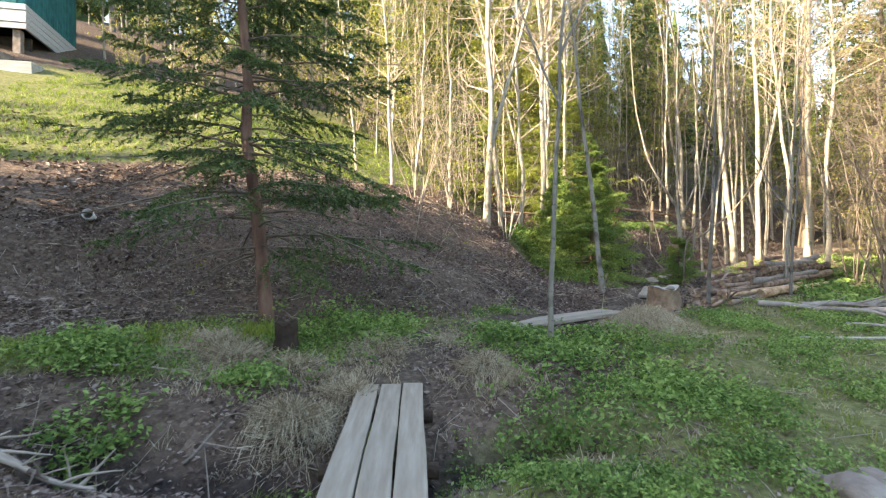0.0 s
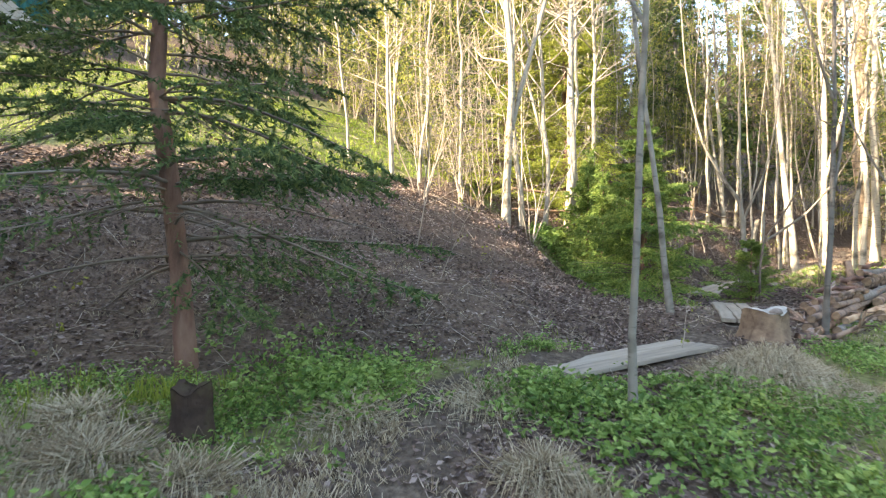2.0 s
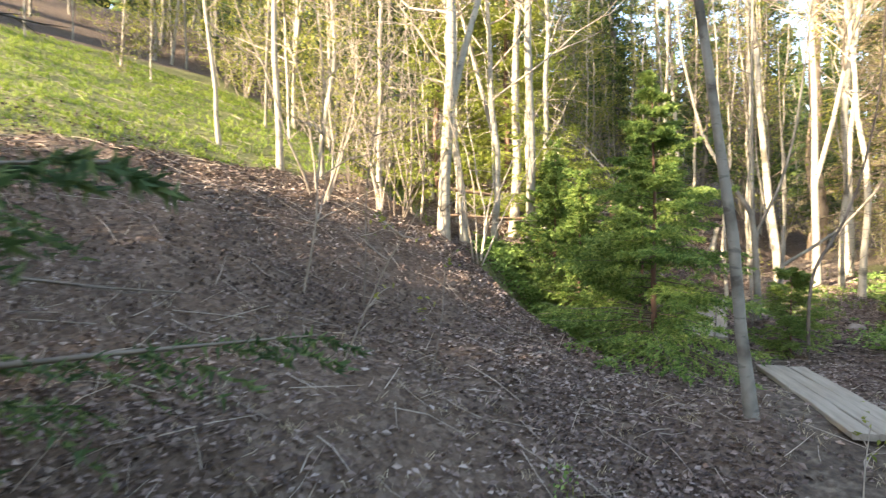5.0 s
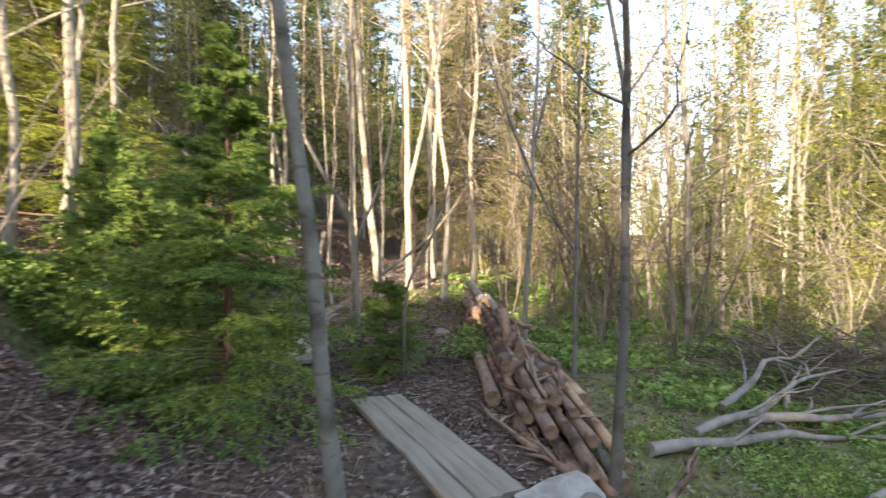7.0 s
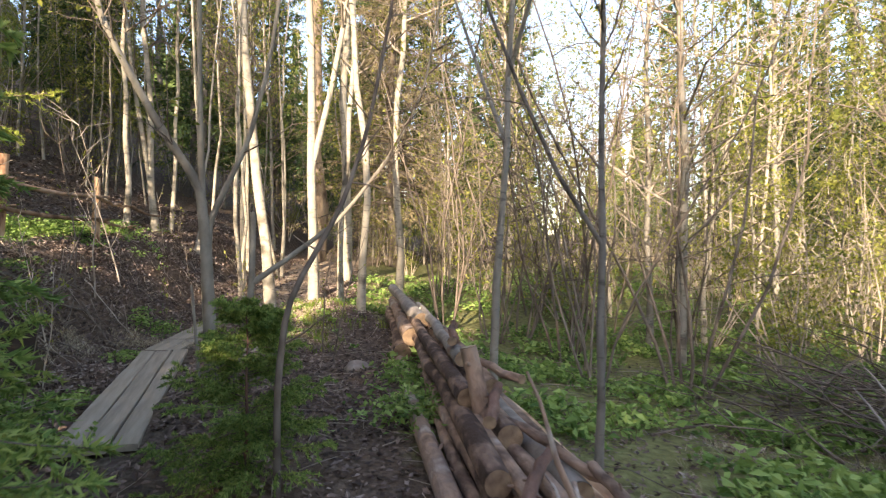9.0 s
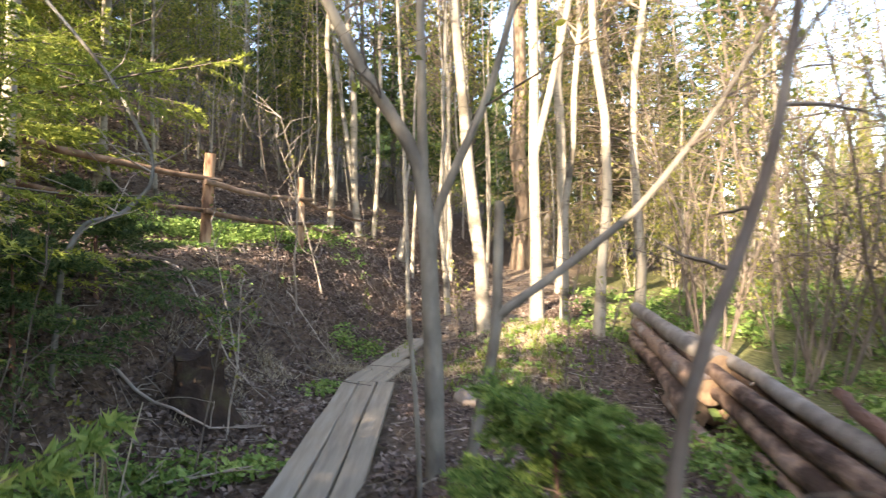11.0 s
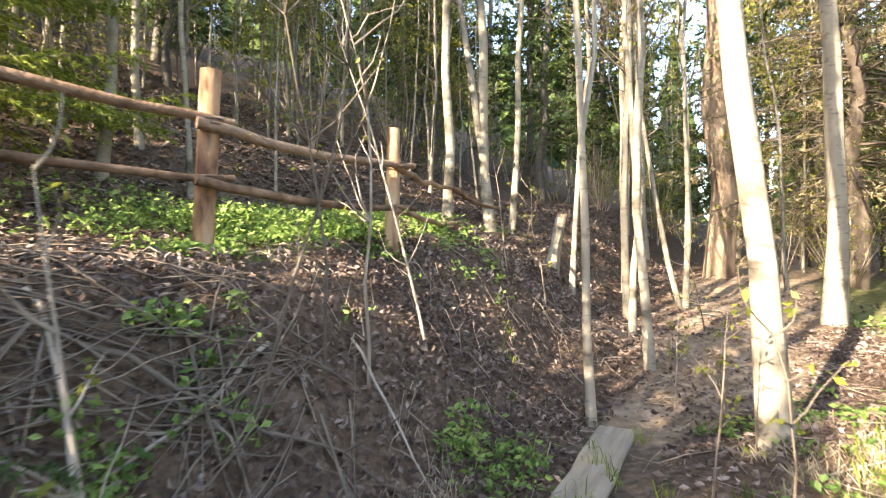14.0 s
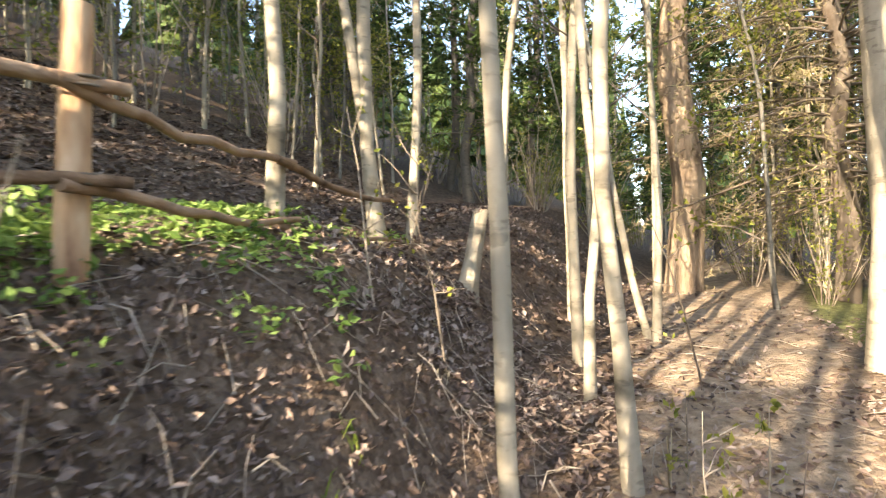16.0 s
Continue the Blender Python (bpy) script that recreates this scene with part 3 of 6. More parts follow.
def place_trees():
    # the spruce beside the first path
    plant_tree("spruce_tree", conifer(3, 7.8, 0.085, 2.45, lean=(-0.075, 0.0), first=0.85, gap=0.24, per=7, twig_n=24, needle_n=42, needle=0.048, bare=0.85, droop=1.1, power=0.62, nwidth=0.17, needles=M_NEEDLES), -2.12, 6.75,
               "tall spruce with reddish trunk and drooping green boughs", "spruces")
    plant_tree("spruce_tree", conifer(7, 3.3, 0.035, 1.5, first=0.12, gap=0.16, per=7, twig_n=17, needle_n=40, needle=0.044, needles=M_NEEDLEY, nwidth=0.16, droop=0.9, power=1.15), 2.95, 11.25,
               "young bushy green spruce at the foot of the slope", "spruces")
    plant_tree("spruce_tree", conifer(8, 2.6, 0.03, 0.95, first=0.12, gap=0.18, per=7, twig_n=12, needle_n=30, needle=0.046, needles=M_NEEDLEY, nwidth=0.18), 3.35, 12.3,
               "young bushy green spruce at the foot of the slope", "spruces")
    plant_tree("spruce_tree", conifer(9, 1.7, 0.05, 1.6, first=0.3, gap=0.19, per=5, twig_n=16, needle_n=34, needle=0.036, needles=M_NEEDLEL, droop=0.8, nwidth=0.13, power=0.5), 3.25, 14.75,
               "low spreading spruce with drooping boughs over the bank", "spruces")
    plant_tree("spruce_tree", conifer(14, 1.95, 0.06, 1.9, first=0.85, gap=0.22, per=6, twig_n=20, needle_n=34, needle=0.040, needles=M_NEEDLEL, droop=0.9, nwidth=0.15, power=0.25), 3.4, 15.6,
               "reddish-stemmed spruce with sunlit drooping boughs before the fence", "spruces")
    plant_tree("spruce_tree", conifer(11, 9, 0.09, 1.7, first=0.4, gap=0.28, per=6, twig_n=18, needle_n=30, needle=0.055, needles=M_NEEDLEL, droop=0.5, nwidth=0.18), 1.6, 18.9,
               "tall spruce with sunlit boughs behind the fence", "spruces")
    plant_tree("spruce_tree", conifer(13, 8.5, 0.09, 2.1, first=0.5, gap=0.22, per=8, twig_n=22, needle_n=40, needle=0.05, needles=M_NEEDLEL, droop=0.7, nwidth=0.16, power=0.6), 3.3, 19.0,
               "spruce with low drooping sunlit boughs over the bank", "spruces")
    for x, y, n in ((3.75, 14.75, 71), (3.35, 15.6, 72), (4.2, 15.6, 73)):
        plant_tree("spruce_sapling", conifer(n, 0.95, 0.02, 1.0, first=0.12, gap=0.13, per=6, twig_n=14, needle_n=34, needle=0.036, droop=0.8, needles=M_NEEDLES), x, y, "low dark green spruce boughs on the leafy bank", "spruces")
    plant_tree("spruce_sapling", conifer(10, 1.08, 0.014, 0.56, first=0.05, gap=0.075, per=7, twig_n=12, needle_n=60, needle=0.024, needles=M_NEEDLEY, power=0.7), 4.84, 11.64,
               "knee-high bright green spruce sapling beside the boards", "spruces")
    # three extra spruces, added only to keep the sun off the lower bank
    low = conifer(15, 2.3, 0.025, 0.85, first=0.1, gap=0.15, per=7, twig_n=10, needle_n=24, needle=0.05, nwidth=0.2, needles=M_NEEDLEY)
    for x, y in ((2.75, 12.8), (2.65, 13.5), (2.85, 14.2)):
        plant_tree("spruce_tree", low, x, y, "young bushy green spruce at the foot of the slope", "spruces", turn=140 * x)
    # slim grey trees by the way
    near = [
        (1.2, 6.3, 7.0, 0.031, (0.05, 0.01), 21, [(0.42, 2.6, 1.1), (0.5, 0.4, 1.1)], "slim grey young tree forking above head height", M_GREY, 24, 160, 0.42),
        (2.64, 9.27, 8.0, 0.042, (-0.125, 0.05), 22, [], "slim leaning grey tree beside the path", M_GREY, 20, 160, 0.5),
        (4.0, 8.57, 6.5, 0.032, (0.02, 0.0), 23, [(0.3, 0.3, 1.35), (0.42, 3.6, 1.1)], "dark slim twin-stemmed tree by the log pile", M_DARKBARK, 30, 120, 0.3),
        (6.9, 11.4, 7.0, 0.036, (0.03, -0.02), 24, [(0.32, 1.0, 1.0), (0.4, 4.0, 1.0)], "grey forked tree beyond the log pile", M_GREY, 34, 200, 0.3),
        (6.3, 10.3, 6.0, 0.027, (0.06, 0.02), 25, [(0.25, 2.2, 0.9)], "dark leaning tree beside the log pile", M_DARKBARK, 26, 100, 0.3),
    ]
    for x, y, tall, r, lean, seed, fork, label, bark, limbs, lv, first in near:
        plant_tree("slim_tree", leafy_tree(seed, tall, r, lean, limbs, lv, first, fork, bark=bark, twigs=5, leaf=0.022, wob=0.03, reach=0.17), x, y, label, "slim trees")
    # birches and others placed one by one: x, y, height, radius, lean, fork
    big = [
        (8.39, 16.28, 13, 0.08, (-0.09, 0.035), [], 0.45), (8.8, 15.8, 13, 0.074, (-0.01, 0.01), [(0.17, 5.6, 1.25)], 0.4), (11.7, 18.2, 13, 0.11, (0.01, 0.0), [], 0.4),
        (9.2, 15.2, 11, 0.06, (-0.02, 0.03), [], 0.35), (9.9, 16.4, 11, 0.055, (0.03, 0.0), [], 0.35), (10.6, 15.7, 12, 0.07, (0.0, 0.02), [], 0.35),
        (1.05, 13.6, 11, 0.085, (-0.01, 0.0), [(0.2, 0.6, 1.3)], 0.22), (1.45, 14.1, 10, 0.06, (-0.04, 0.0), [], 0.2), (1.95, 14.5, 10, 0.055, (-0.02, 0.02), [(0.2, 2.9, 1.2)], 0.2),
        (2.55, 14.4, 11, 0.075, (-0.02, 0.0), [], 0.25), (2.9, 15.6, 10, 0.05, (-0.03, 0.0), [], 0.25), (3.6, 16.9, 11, 0.06, (0.01, 0.0), [], 0.3),
        (-1.26, 14.2, 7, 0.05, (-0.01, 0.0), [], 0.3), (-0.7, 14.4, 7, 0.04, (0.05, 0.0), [], 0.3), (-2.2, 14.6, 5.5, 0.035, (-0.1, 0.0), [], 0.3), (0.2, 15.2, 8, 0.045, (0.02, 0), [], 0.3),
        (7.68, 19.48, 10, 0.05, (-0.03, 0.01), [], 0.3), (8.84, 20.71, 11, 0.07, (-0.02, 0), [(0.08, 2.4, 1.4)], 0.3), (9.2, 20.9, 10, 0.045, (0.03, 0), [], 0.3),
        (10.2, 19.7, 10, 0.05, (-0.01, 0.02), [], 0.3), (9.75, 19.1, 9, 0.04, (-0.02, 0), [], 0.3), (9.5, 19.9, 9, 0.035, (0.01, 0), [], 0.3), (10.9, 20.6, 10, 0.05, (0.02, 0), [], 0.3),
        (3.1, 17.6, 11, 0.10, (0.0, 0.0), [], 0.4), (11.3, 19.9, 8, 0.04, (0.06, 0.0), [(0.05, 0.6, 1.35), (0.05, 2.6, 1.3)], 0.3),
    ]
    for n, (x, y, tall, r, lean, fork, first) in enumerate(big):
        plant_tree("birch_tree", leafy_tree(100 + n, tall, r, lean, (40 if 5 < n < 12 else 34) if tall > 8 else 24, 200 if 5 < n < 12 else 700, first, fork, sides=10, twigs=8, leaf=0.03, wob=0.03 if n < 3 else 0.065, twig=M_PALETWIG if n < 16 else M_TWIG), x, y,
                   "pale-barked sunlit birch in first leaf" if r > 0.07 else "thin pale-barked birch in first leaf", "birches")
    for n, (x, y, r, lean) in enumerate(((7.97, 17.4, 0.034, (-0.03, 0.02)), (9.0, 17.96, 0.044, (0.0, 0.01)))):
        plant_tree("slim_tree", leafy_tree(150 + n, 9, r, lean, 20, 200, 0.42, [(0.3, 0.8, 1.2)] if n == 0 else [], sides=9, bark=M_BIRCH, twigs=5, leaf=0.03, wob=0.05), x, y,
                   "slim straight pale tree at the foot of the bank", "slim trees")
    plant_tree("pine_tree", conifer(60, 17, 0.24, 3.0, first=7.0, gap=0.5, per=6, twig_n=10, needle_n=14, needle=0.09, bark=M_PINE, sides=12), 13.9, 21.7, "thick pale-barked old spruce beside the path", "old conifers")
    plant_tree("old_spruce", conifer(61, 13, 0.16, 4.2, first=1.6, gap=0.36, per=8, twig_n=20, needle_n=14, needle=0.09, needles=M_DEADNEEDLE, droop=1.4, nwidth=0.08, bark=M_TWIG), 15.9, 20.6, "old spruce with brown drooping dead boughs", "old conifers")
    # the many-stemmed grey tree that the path rounds
    rng = np.random.default_rng(5)
    t, c = Geo(), Geo()

    def stem(pts, r0, r1, geo=t, sides=10):
        pts = np.array(pts, float)
        s = np.linspace(0, len(pts) - 1, len(pts) * 4)
        fine = np.stack([np.interp(s, np.arange(len(pts)), pts[:, i]) for i in range(3)], 1)
        fine[1:-1] = (fine[:-2] + 2 * fine[1:-1] + fine[2:]) / 4
        geo.tube(fine, 0.70 * np.linspace(r0, r1, len(s)), sides, 0, rough=0.03, rng=rng)
        return fine

    stems = [
        stem([(0, 0, -0.2), (0.0, 0.02, 0.6), (-0.03, 0.03, 1.3), (-0.07, 0.05, 1.75), (-0.32, 0.2, 2.2), (-0.65, 0.35, 2.9), (-0.9, 0.5, 4.2), (-1.0, 0.55, 6.0)], 0.08, 0.015),
        stem([(-0.05, 0.05, 1.6), (-0.1, 0.0, 2.4), (-0.12, -0.02, 4.0), (-0.05, 0, 6.5)], 0.04, 0.012),
        stem([(0.0, 0.03, -0.2), (0.01, 0.03, 0.6), (-0.02, 0.03, 1.2), (0.0, 0.02, 1.5), (0.22, -0.15, 2.1), (0.36, -0.25, 2.8), (0.5, -0.35, 4.2), (0.6, -0.4, 6.2)], 0.05, 0.012),
        stem([(0.08, -0.06, -0.2), (0.14, -0.1, 0.35), (0.24, -0.16, 0.9), (0.25, -0.17, 1.55)], 0.045, 0.034),
        stem([(0.25, -0.17, 1.0), (0.48, -0.33, 1.2), (0.8, -0.55, 1.5), (1.1, -0.8, 2.0), (1.35, -1.0, 2.6), (1.5, -1.1, 3.6)], 0.036, 0.01),
        stem([(-0.12, -0.06, -0.2), (-0.16, -0.08, 0.5), (-0.22, -0.1, 1.0)], 0.022, 0.014),
    ]
    tips = []
    for s in stems[:3] + stems[4:5]:
        for _ in range(16):
            i = rng.integers(len(s) // 2, len(s))
            br = wander(rng, s[i], side_way(rng.uniform(0, 6.283), radians(rng.uniform(15, 65))), rng.uniform(0.3, 0.9), 6, 0.18, 0.03)
            c.tube(br, 0.007 * np.linspace(1, 0.2, 6), 4, 0, cap=False)
            for _ in range(4):
                tw = wander(rng, br[rng.integers(1, 6)], side_way(rng.uniform(0, 6.283), radians(rng.uniform(-10, 60))), rng.uniform(0.15, 0.4), 4, 0.2)
                c.tube(tw, 0.003 * np.linspace(1, 0.4, 4), 3, 0, cap=False)
                tips += [tw[2], tw[3]]
    tips = np.array(tips)
    c.leaves(tips[rng.integers(0, len(tips), 220)] + rng.normal(size=(220, 3)) * 0.04, 0.026, rng, 1)
    plant_tree("forked_tree", (t.mesh("trunk", [M_SMOOTHBARK]), c.mesh("crown", [M_TWIG, M_LEAF])), 5.48, 13.05, "many-stemmed smooth grey tree with a low arching limb", "slim trees", z=ground_z(5.48, 13.05) - 0.22)


def saplings():
    """Bare shoots with opening buds."""
    rng = np.random.default_rng(77)
    spots = [(-0.55, 10.5, 2.4), (-0.05, 10.6, 2.2), (0.4, 9.6, 1.3), (-0.2, 9.3, 1.2), (4.15, 13.66, 0.75), (4.6, 14.3, 1.0), (4.9, 14.75, 1.15), (3.7, 14.2, 1.2), (5.0, 15.2, 0.9), (6.25, 17.1, 2.4),
             (6.0, 17.05, 2.2), (5.6, 16.6, 1.6), (6.75, 17.5, 2.2), (7.2, 13.6, 1.6), (7.6, 14.2, 1.8), (8.6, 17.3, 0.8), (9.2, 17.8, 0.55), (8.9, 17.2, 0.6), (9.4, 17.6, 0.5), (7.7, 16.1, 1.0), (7.3, 15.5, 1.1),
             (8.1, 18.9, 1.2), (8.3, 19.1, 1.0), (8.5, 18.8, 1.3), (5.25, 15.6, 1.5), (3.4, 13.2, 1.0), (-2.9, 6.3, 0.8), (2.2, 8.0, 0.7), (10.3, 18.6, 1.4)]
    for n, (x, y, tall) in enumerate(spots):
        s, c = Geo(), Geo()
        tips, shoots = [], []
        for k in range(1):
            line = wander(rng, (0.04 * k, 0, -0.08), side_way(rng.uniform(0, 6.283), radians(rng.uniform(74, 88))), tall, 8, 0.07)
            s.tube(line, (0.004 + 0.0035 * tall) * np.linspace(1, 0.3, 8), 6, 0)
            for _ in range(int(4 + 3 * tall)):
                i = rng.integers(2, 8)
                tw = wander(rng, line[i], side_way(rng.uniform(0, 6.283), radians(rng.uniform(15, 65))), tall * rng.uniform(0.12, 0.3), 5, 0.2, 0.04)
                w = Geo()
                w.tube(tw, (0.002 + 0.002 * tall) * np.linspace(1, 0.35, 5), 4, 0, cap=False)
                shoots.append(w)
                tips += [tw[2], tw[3], tw[4]]
        tips = np.array(tips)
        c.leaves(tips[rng.integers(0, len(tips), 26)] + rng.normal(size=(26, 3)) * 0.015, 0.02, rng, 0)
        ob = thing("sapling", "thin bare sapling with opening buds", "sapling", pose(x, y, ground_z(x, y)), "saplings")
        part("stem", s, M_PALETWIG if n % 3 == 0 else M_TWIG, ob)
        for w in shoots:
            part("twig", w, M_PALETWIG if n % 3 == 0 else M_TWIG, ob)
        tagged(part("budding_foliage", c, M_LEAF, ob, "small yellow-green opening leaves"), kind="stuff")


def woods():
    """The wood all round: a handful of trees grown once and set out many times."""
    rng = np.random.default_rng(42)
    birches = [leafy_tree(300 + i, 11 + i % 4, 0.032 + 0.011 * (i % 4), (0.03 * rng.normal(), 0.03 * rng.normal()), 44, 1600, 0.06 + 0.05 * (i % 3), [(0.2, i, 1.25)] if i % 3 == 0 else [], sides=6, twigs=6, leaf=0.047, plain=True, reach=0.24,
                          bark=M_BIRCH if i % 4 != 3 else M_GREY, wob=0.035, twig=M_PALETWIG if i % 2 else M_TWIG) for i in range(8)]
    thin = [leafy_tree(330 + i, 6.5 + i, 0.028 + 0.004 * i, (0.04 * rng.normal(), 0.04 * rng.normal()), 26, 1200, 0.05, [], sides=5, twigs=6, leaf=0.042, plain=True, bark=M_GREY if i % 2 else M_BIRCH, wob=0.05, reach=0.16) for i in range(5)]
    dark = [conifer(400 + i, 13 + 2 * i, 0.14, 2.3, first=1.5 + i, gap=0.55, per=6, twig_n=7, needle_n=7, needle=0.21, nwidth=0.15, sides=6, bark=M_DARKBARK) for i in range(3)]
    bushes = []
    for i in range(4):
        t, c = Geo(), Geo()
        tips = []
        for _ in range(7):
            az = rng.uniform(0, 6.283)
            line = wander(rng, (0.08 * math.cos(az), 0.08 * math.sin(az), -0.1), side_way(az, radians(rng.uniform(58, 85))), rng.uniform(1.6, 3.6), 7, 0.1)
            t.tube(line, 0.014 * np.linspace(1, 0.3, 7), 4, 0, cap=False)
            for _ in range(11):
                tw = wander(rng, line[rng.integers(1, 7)], side_way(rng.uniform(0, 6.283), radians(rng.uniform(5, 65))), rng.uniform(0.3, 1.0), 4, 0.2)
                c.slivers(tw[:-1], tw[1:], 0.005, rng)
                tips += [tw[1], tw[2], tw[3]]
        tips = np.array(tips)
        k = (160, 700, 1100, 350)[i]
        a = tips[rng.integers(0, len(tips), k)] + rng.normal(size=(k, 3)) * 0.05
        w = rng.normal(size=a.shape)
        c.slivers(a, a + w / np.linalg.norm(w, axis=1)[:, None] * 0.07, 0.022, rng, 1)
        bushes.append((t.mesh("trunk", [M_PALETWIG if i % 2 == 0 else M_TWIG]), c.mesh("crown", [M_PALETWIG if i % 2 == 0 else M_TWIG, M_LEAF])))
    tall = []
    for i in range(6):
        t, c = Geo(), Geo()
        tips = []
        for _ in range(6):
            az = rng.uniform(0, 6.283)
            line = wander(rng, (0.12 * math.cos(az), 0.12 * math.sin(az), -0.1), side_way(az, radians(rng.uniform(66, 86))), rng.uniform(3.2, 6.0), 9, 0.09)
            t.tube(line, 0.021 * np.linspace(1, 0.25, 9), 5, 0, cap=False)
            for _ in range(11):
                br = wander(rng, line[rng.integers(2, 9)], side_way(rng.uniform(0, 6.283), radians(rng.uniform(0, 55))), rng.uniform(0.5, 1.5), 5, 0.17, -0.02)
                c.tube(br, 0.008 * np.linspace(1, 0.35, 5), 3, 0, cap=False)
                for _ in range(6):
                    tw = wander(rng, br[rng.integers(1, 5)], side_way(rng.uniform(0, 6.283), radians(rng.uniform(-20, 60))), rng.uniform(0.15, 0.6), 4, 0.2)
                    c.slivers(tw[:-1], tw[1:], 0.004, rng)
                    tips += [tw[1], tw[2], tw[3]]
        tips = np.array(tips)
        k = (90, 220, 380)[i % 3]
        a = tips[rng.integers(0, len(tips), k)] + rng.normal(size=(k, 3)) * 0.04
        w = rng.normal(size=a.shape)
        c.slivers(a, a + w / np.linalg.norm(w, axis=1)[:, None] * 0.055, 0.018, rng, 1)
        tall.append((t.mesh("trunk", [M_PALETWIG if i < 3 else M_TWIG]), c.mesh("crown", [M_PALETWIG if i < 3 else M_TWIG, M_LEAF])))
    made = {}

    def put(kind, pool, i, x, y, label, group, s):
        key = (kind, i)
        m = pose(x, y, ground_z(x, y) - 0.05, rng.normal() * 1.5, rng.normal() * 1.5, rng.uniform(0, 360))
        if key not in made:
            made[key] = plant_tree(kind, pool[i], x, y, label, group)
            made[key].matrix_basis = m
            made[key].scale = (s, s, s)
        else:
            copy_thing(made[key], m).scale = (s, s, s)

    def clear(x, y):
        """Keeps the hollow, the way walked and the sun's gap free of scattered trees."""
        d, b = hill_dist(x, y), bank_dist(x, y)
        e = x * 0.772 - (y - 5) * 0.636
        if x < 13.5 and y < 22 and (track_cover(np.array(x), np.array(y)) > 0 or (b < 2.2 and e < 4 and d < 6.5)):
            return True
        if -15 < x < 1.0 and d > -3 and d < (15.5 if x < -3 else 7.5) and y < 30:
            return True
        if -8 < x < 13 and y < 5 and e < 9:
            return True
        if 3.2 < x < 10.5 and b < 4.2 and y < 24:
            return True
        v = -0.42 * x + 0.906 * y
        if x < -2 and 9.5 < v < 16.8:
            return True
        if -1 < x < 3.3 and 12.6 < v < 15.2:
            return True
        if e > 0 and np.hypot(x - 4, y - 4) < 9.5:
            return True
        return False

    count = 0
    for x, y in ((17.5, 24.5), (19, 26), (16.5, 27), (21, 25), (15, 26.8), (18, 29), (13.2, 27.5), (22, 28.5), (24, 26), (20, 22.5), (22.5, 23.5), (11, 28), (18.5, 23.2)):
        put("spruce_tree", dark, rng.integers(3), x, y, "tall dark spruce deep in the wood", "far spruces", rng.uniform(0.75, 1.0))
    while count < 290:
        ang, dist = radians(rng.uniform(-44, 97)), 8 + 44 * rng.random() ** 1.15
        x, y = 2.5 + dist * math.sin(ang), 6 + dist * math.cos(ang)
        if clear(x, y):
            continue
        v = -0.42 * x + 0.906 * y
        gap = abs(math.degrees(math.atan2(x - 2.1, y - 7.9)) - 67) < 5 and dist > 16
        r = rng.random()
        b = bank_dist(x, y)
        if (b > 9 and r < 0.45) or (dist > 30 and r < 0.5 and not gap) or (dist > 20 and r < 0.12):
            put("spruce_tree", dark, rng.integers(3), x, y, "tall dark spruce deep in the wood", "far spruces", rng.uniform(0.8, 1.2))
        elif r > 0.62 and dist < 34:
            put("thin_tree", thin, rng.integers(5), x, y, "thin bare-stemmed young tree in the wood", "thin trees", rng.uniform(0.7, 1.2))
        else:
            put("birch_tree", birches, rng.integers(8), x, y, "tall pale birch in first leaf in the wood", "birch wood", rng.uniform(0.75, 1.15) * (0.85 if gap else 1))
        count += 1
    count = 0
    while count < 170:
        ang, dist = radians(rng.uniform(-30, 97)), 8.5 + 26 * rng.random()
        x, y = 2.5 + dist * math.sin(ang), 6 + dist * math.cos(ang)
        if clear(x, y) or (bank_dist(x, y) < 5 and y > 15 and 3 < x < 12.5):
            continue
        put("shrub", bushes, rng.integers(4), x, y, "twiggy many-stemmed shrub with small new leaves", "undergrowth", rng.uniform(0.6, 1.15))
        count += 1
    for x, y in ((-0.2, 14.0), (0.4, 13.6)):
        put("shrub", bushes, rng.integers(4), x, y, "twiggy many-stemmed shrub with small new leaves", "undergrowth", rng.uniform(0.6, 1.0))
    count = 0
    while count < 15:
        x, y = rng.uniform(-11, 0.5), rng.uniform(10, 26)
        d = hill_dist(x, y)
        if not 10.0 < d < 15.5 or math.atan2(x, y) < radians(-31):
            continue
        if count % 3:
            put("shrub", bushes, rng.integers(4), x, y, "twiggy many-stemmed shrub with small new leaves", "undergrowth", rng.uniform(0.6, 1.1))
        else:
            put("thin_tree", thin, rng.integers(5), x, y, "thin bare-stemmed young tree in the wood", "thin trees", rng.uniform(0.6, 0.9))
        count += 1
    # arching bare shrubs along the edge of the slope and beyond the log pile
    for k, (x, y) in enumerate(((-0.6, 12.9), (0.2, 13.4), (0.7, 14.0), (1.5, 13.5), (-0.8, 18.6), (0.4, 19.8),
                               (9.0, 11.4), (10.4, 13.6), (10.2, 12.3), (9.6, 10.6), (11.2, 13.6), (10.6, 14.6), (12.4, 12.6), (11.6, 11.2), (13.2, 14.4), (12.6, 16.2))):
        put("tall_shrub", tall, k % 3 + (0 if k < 6 else 3), x, y, "tall arching shrub of bare twigs in bud", "tall shrubs", rng.uniform(0.75, 1.1) * (0.62 if k < 6 else 1))
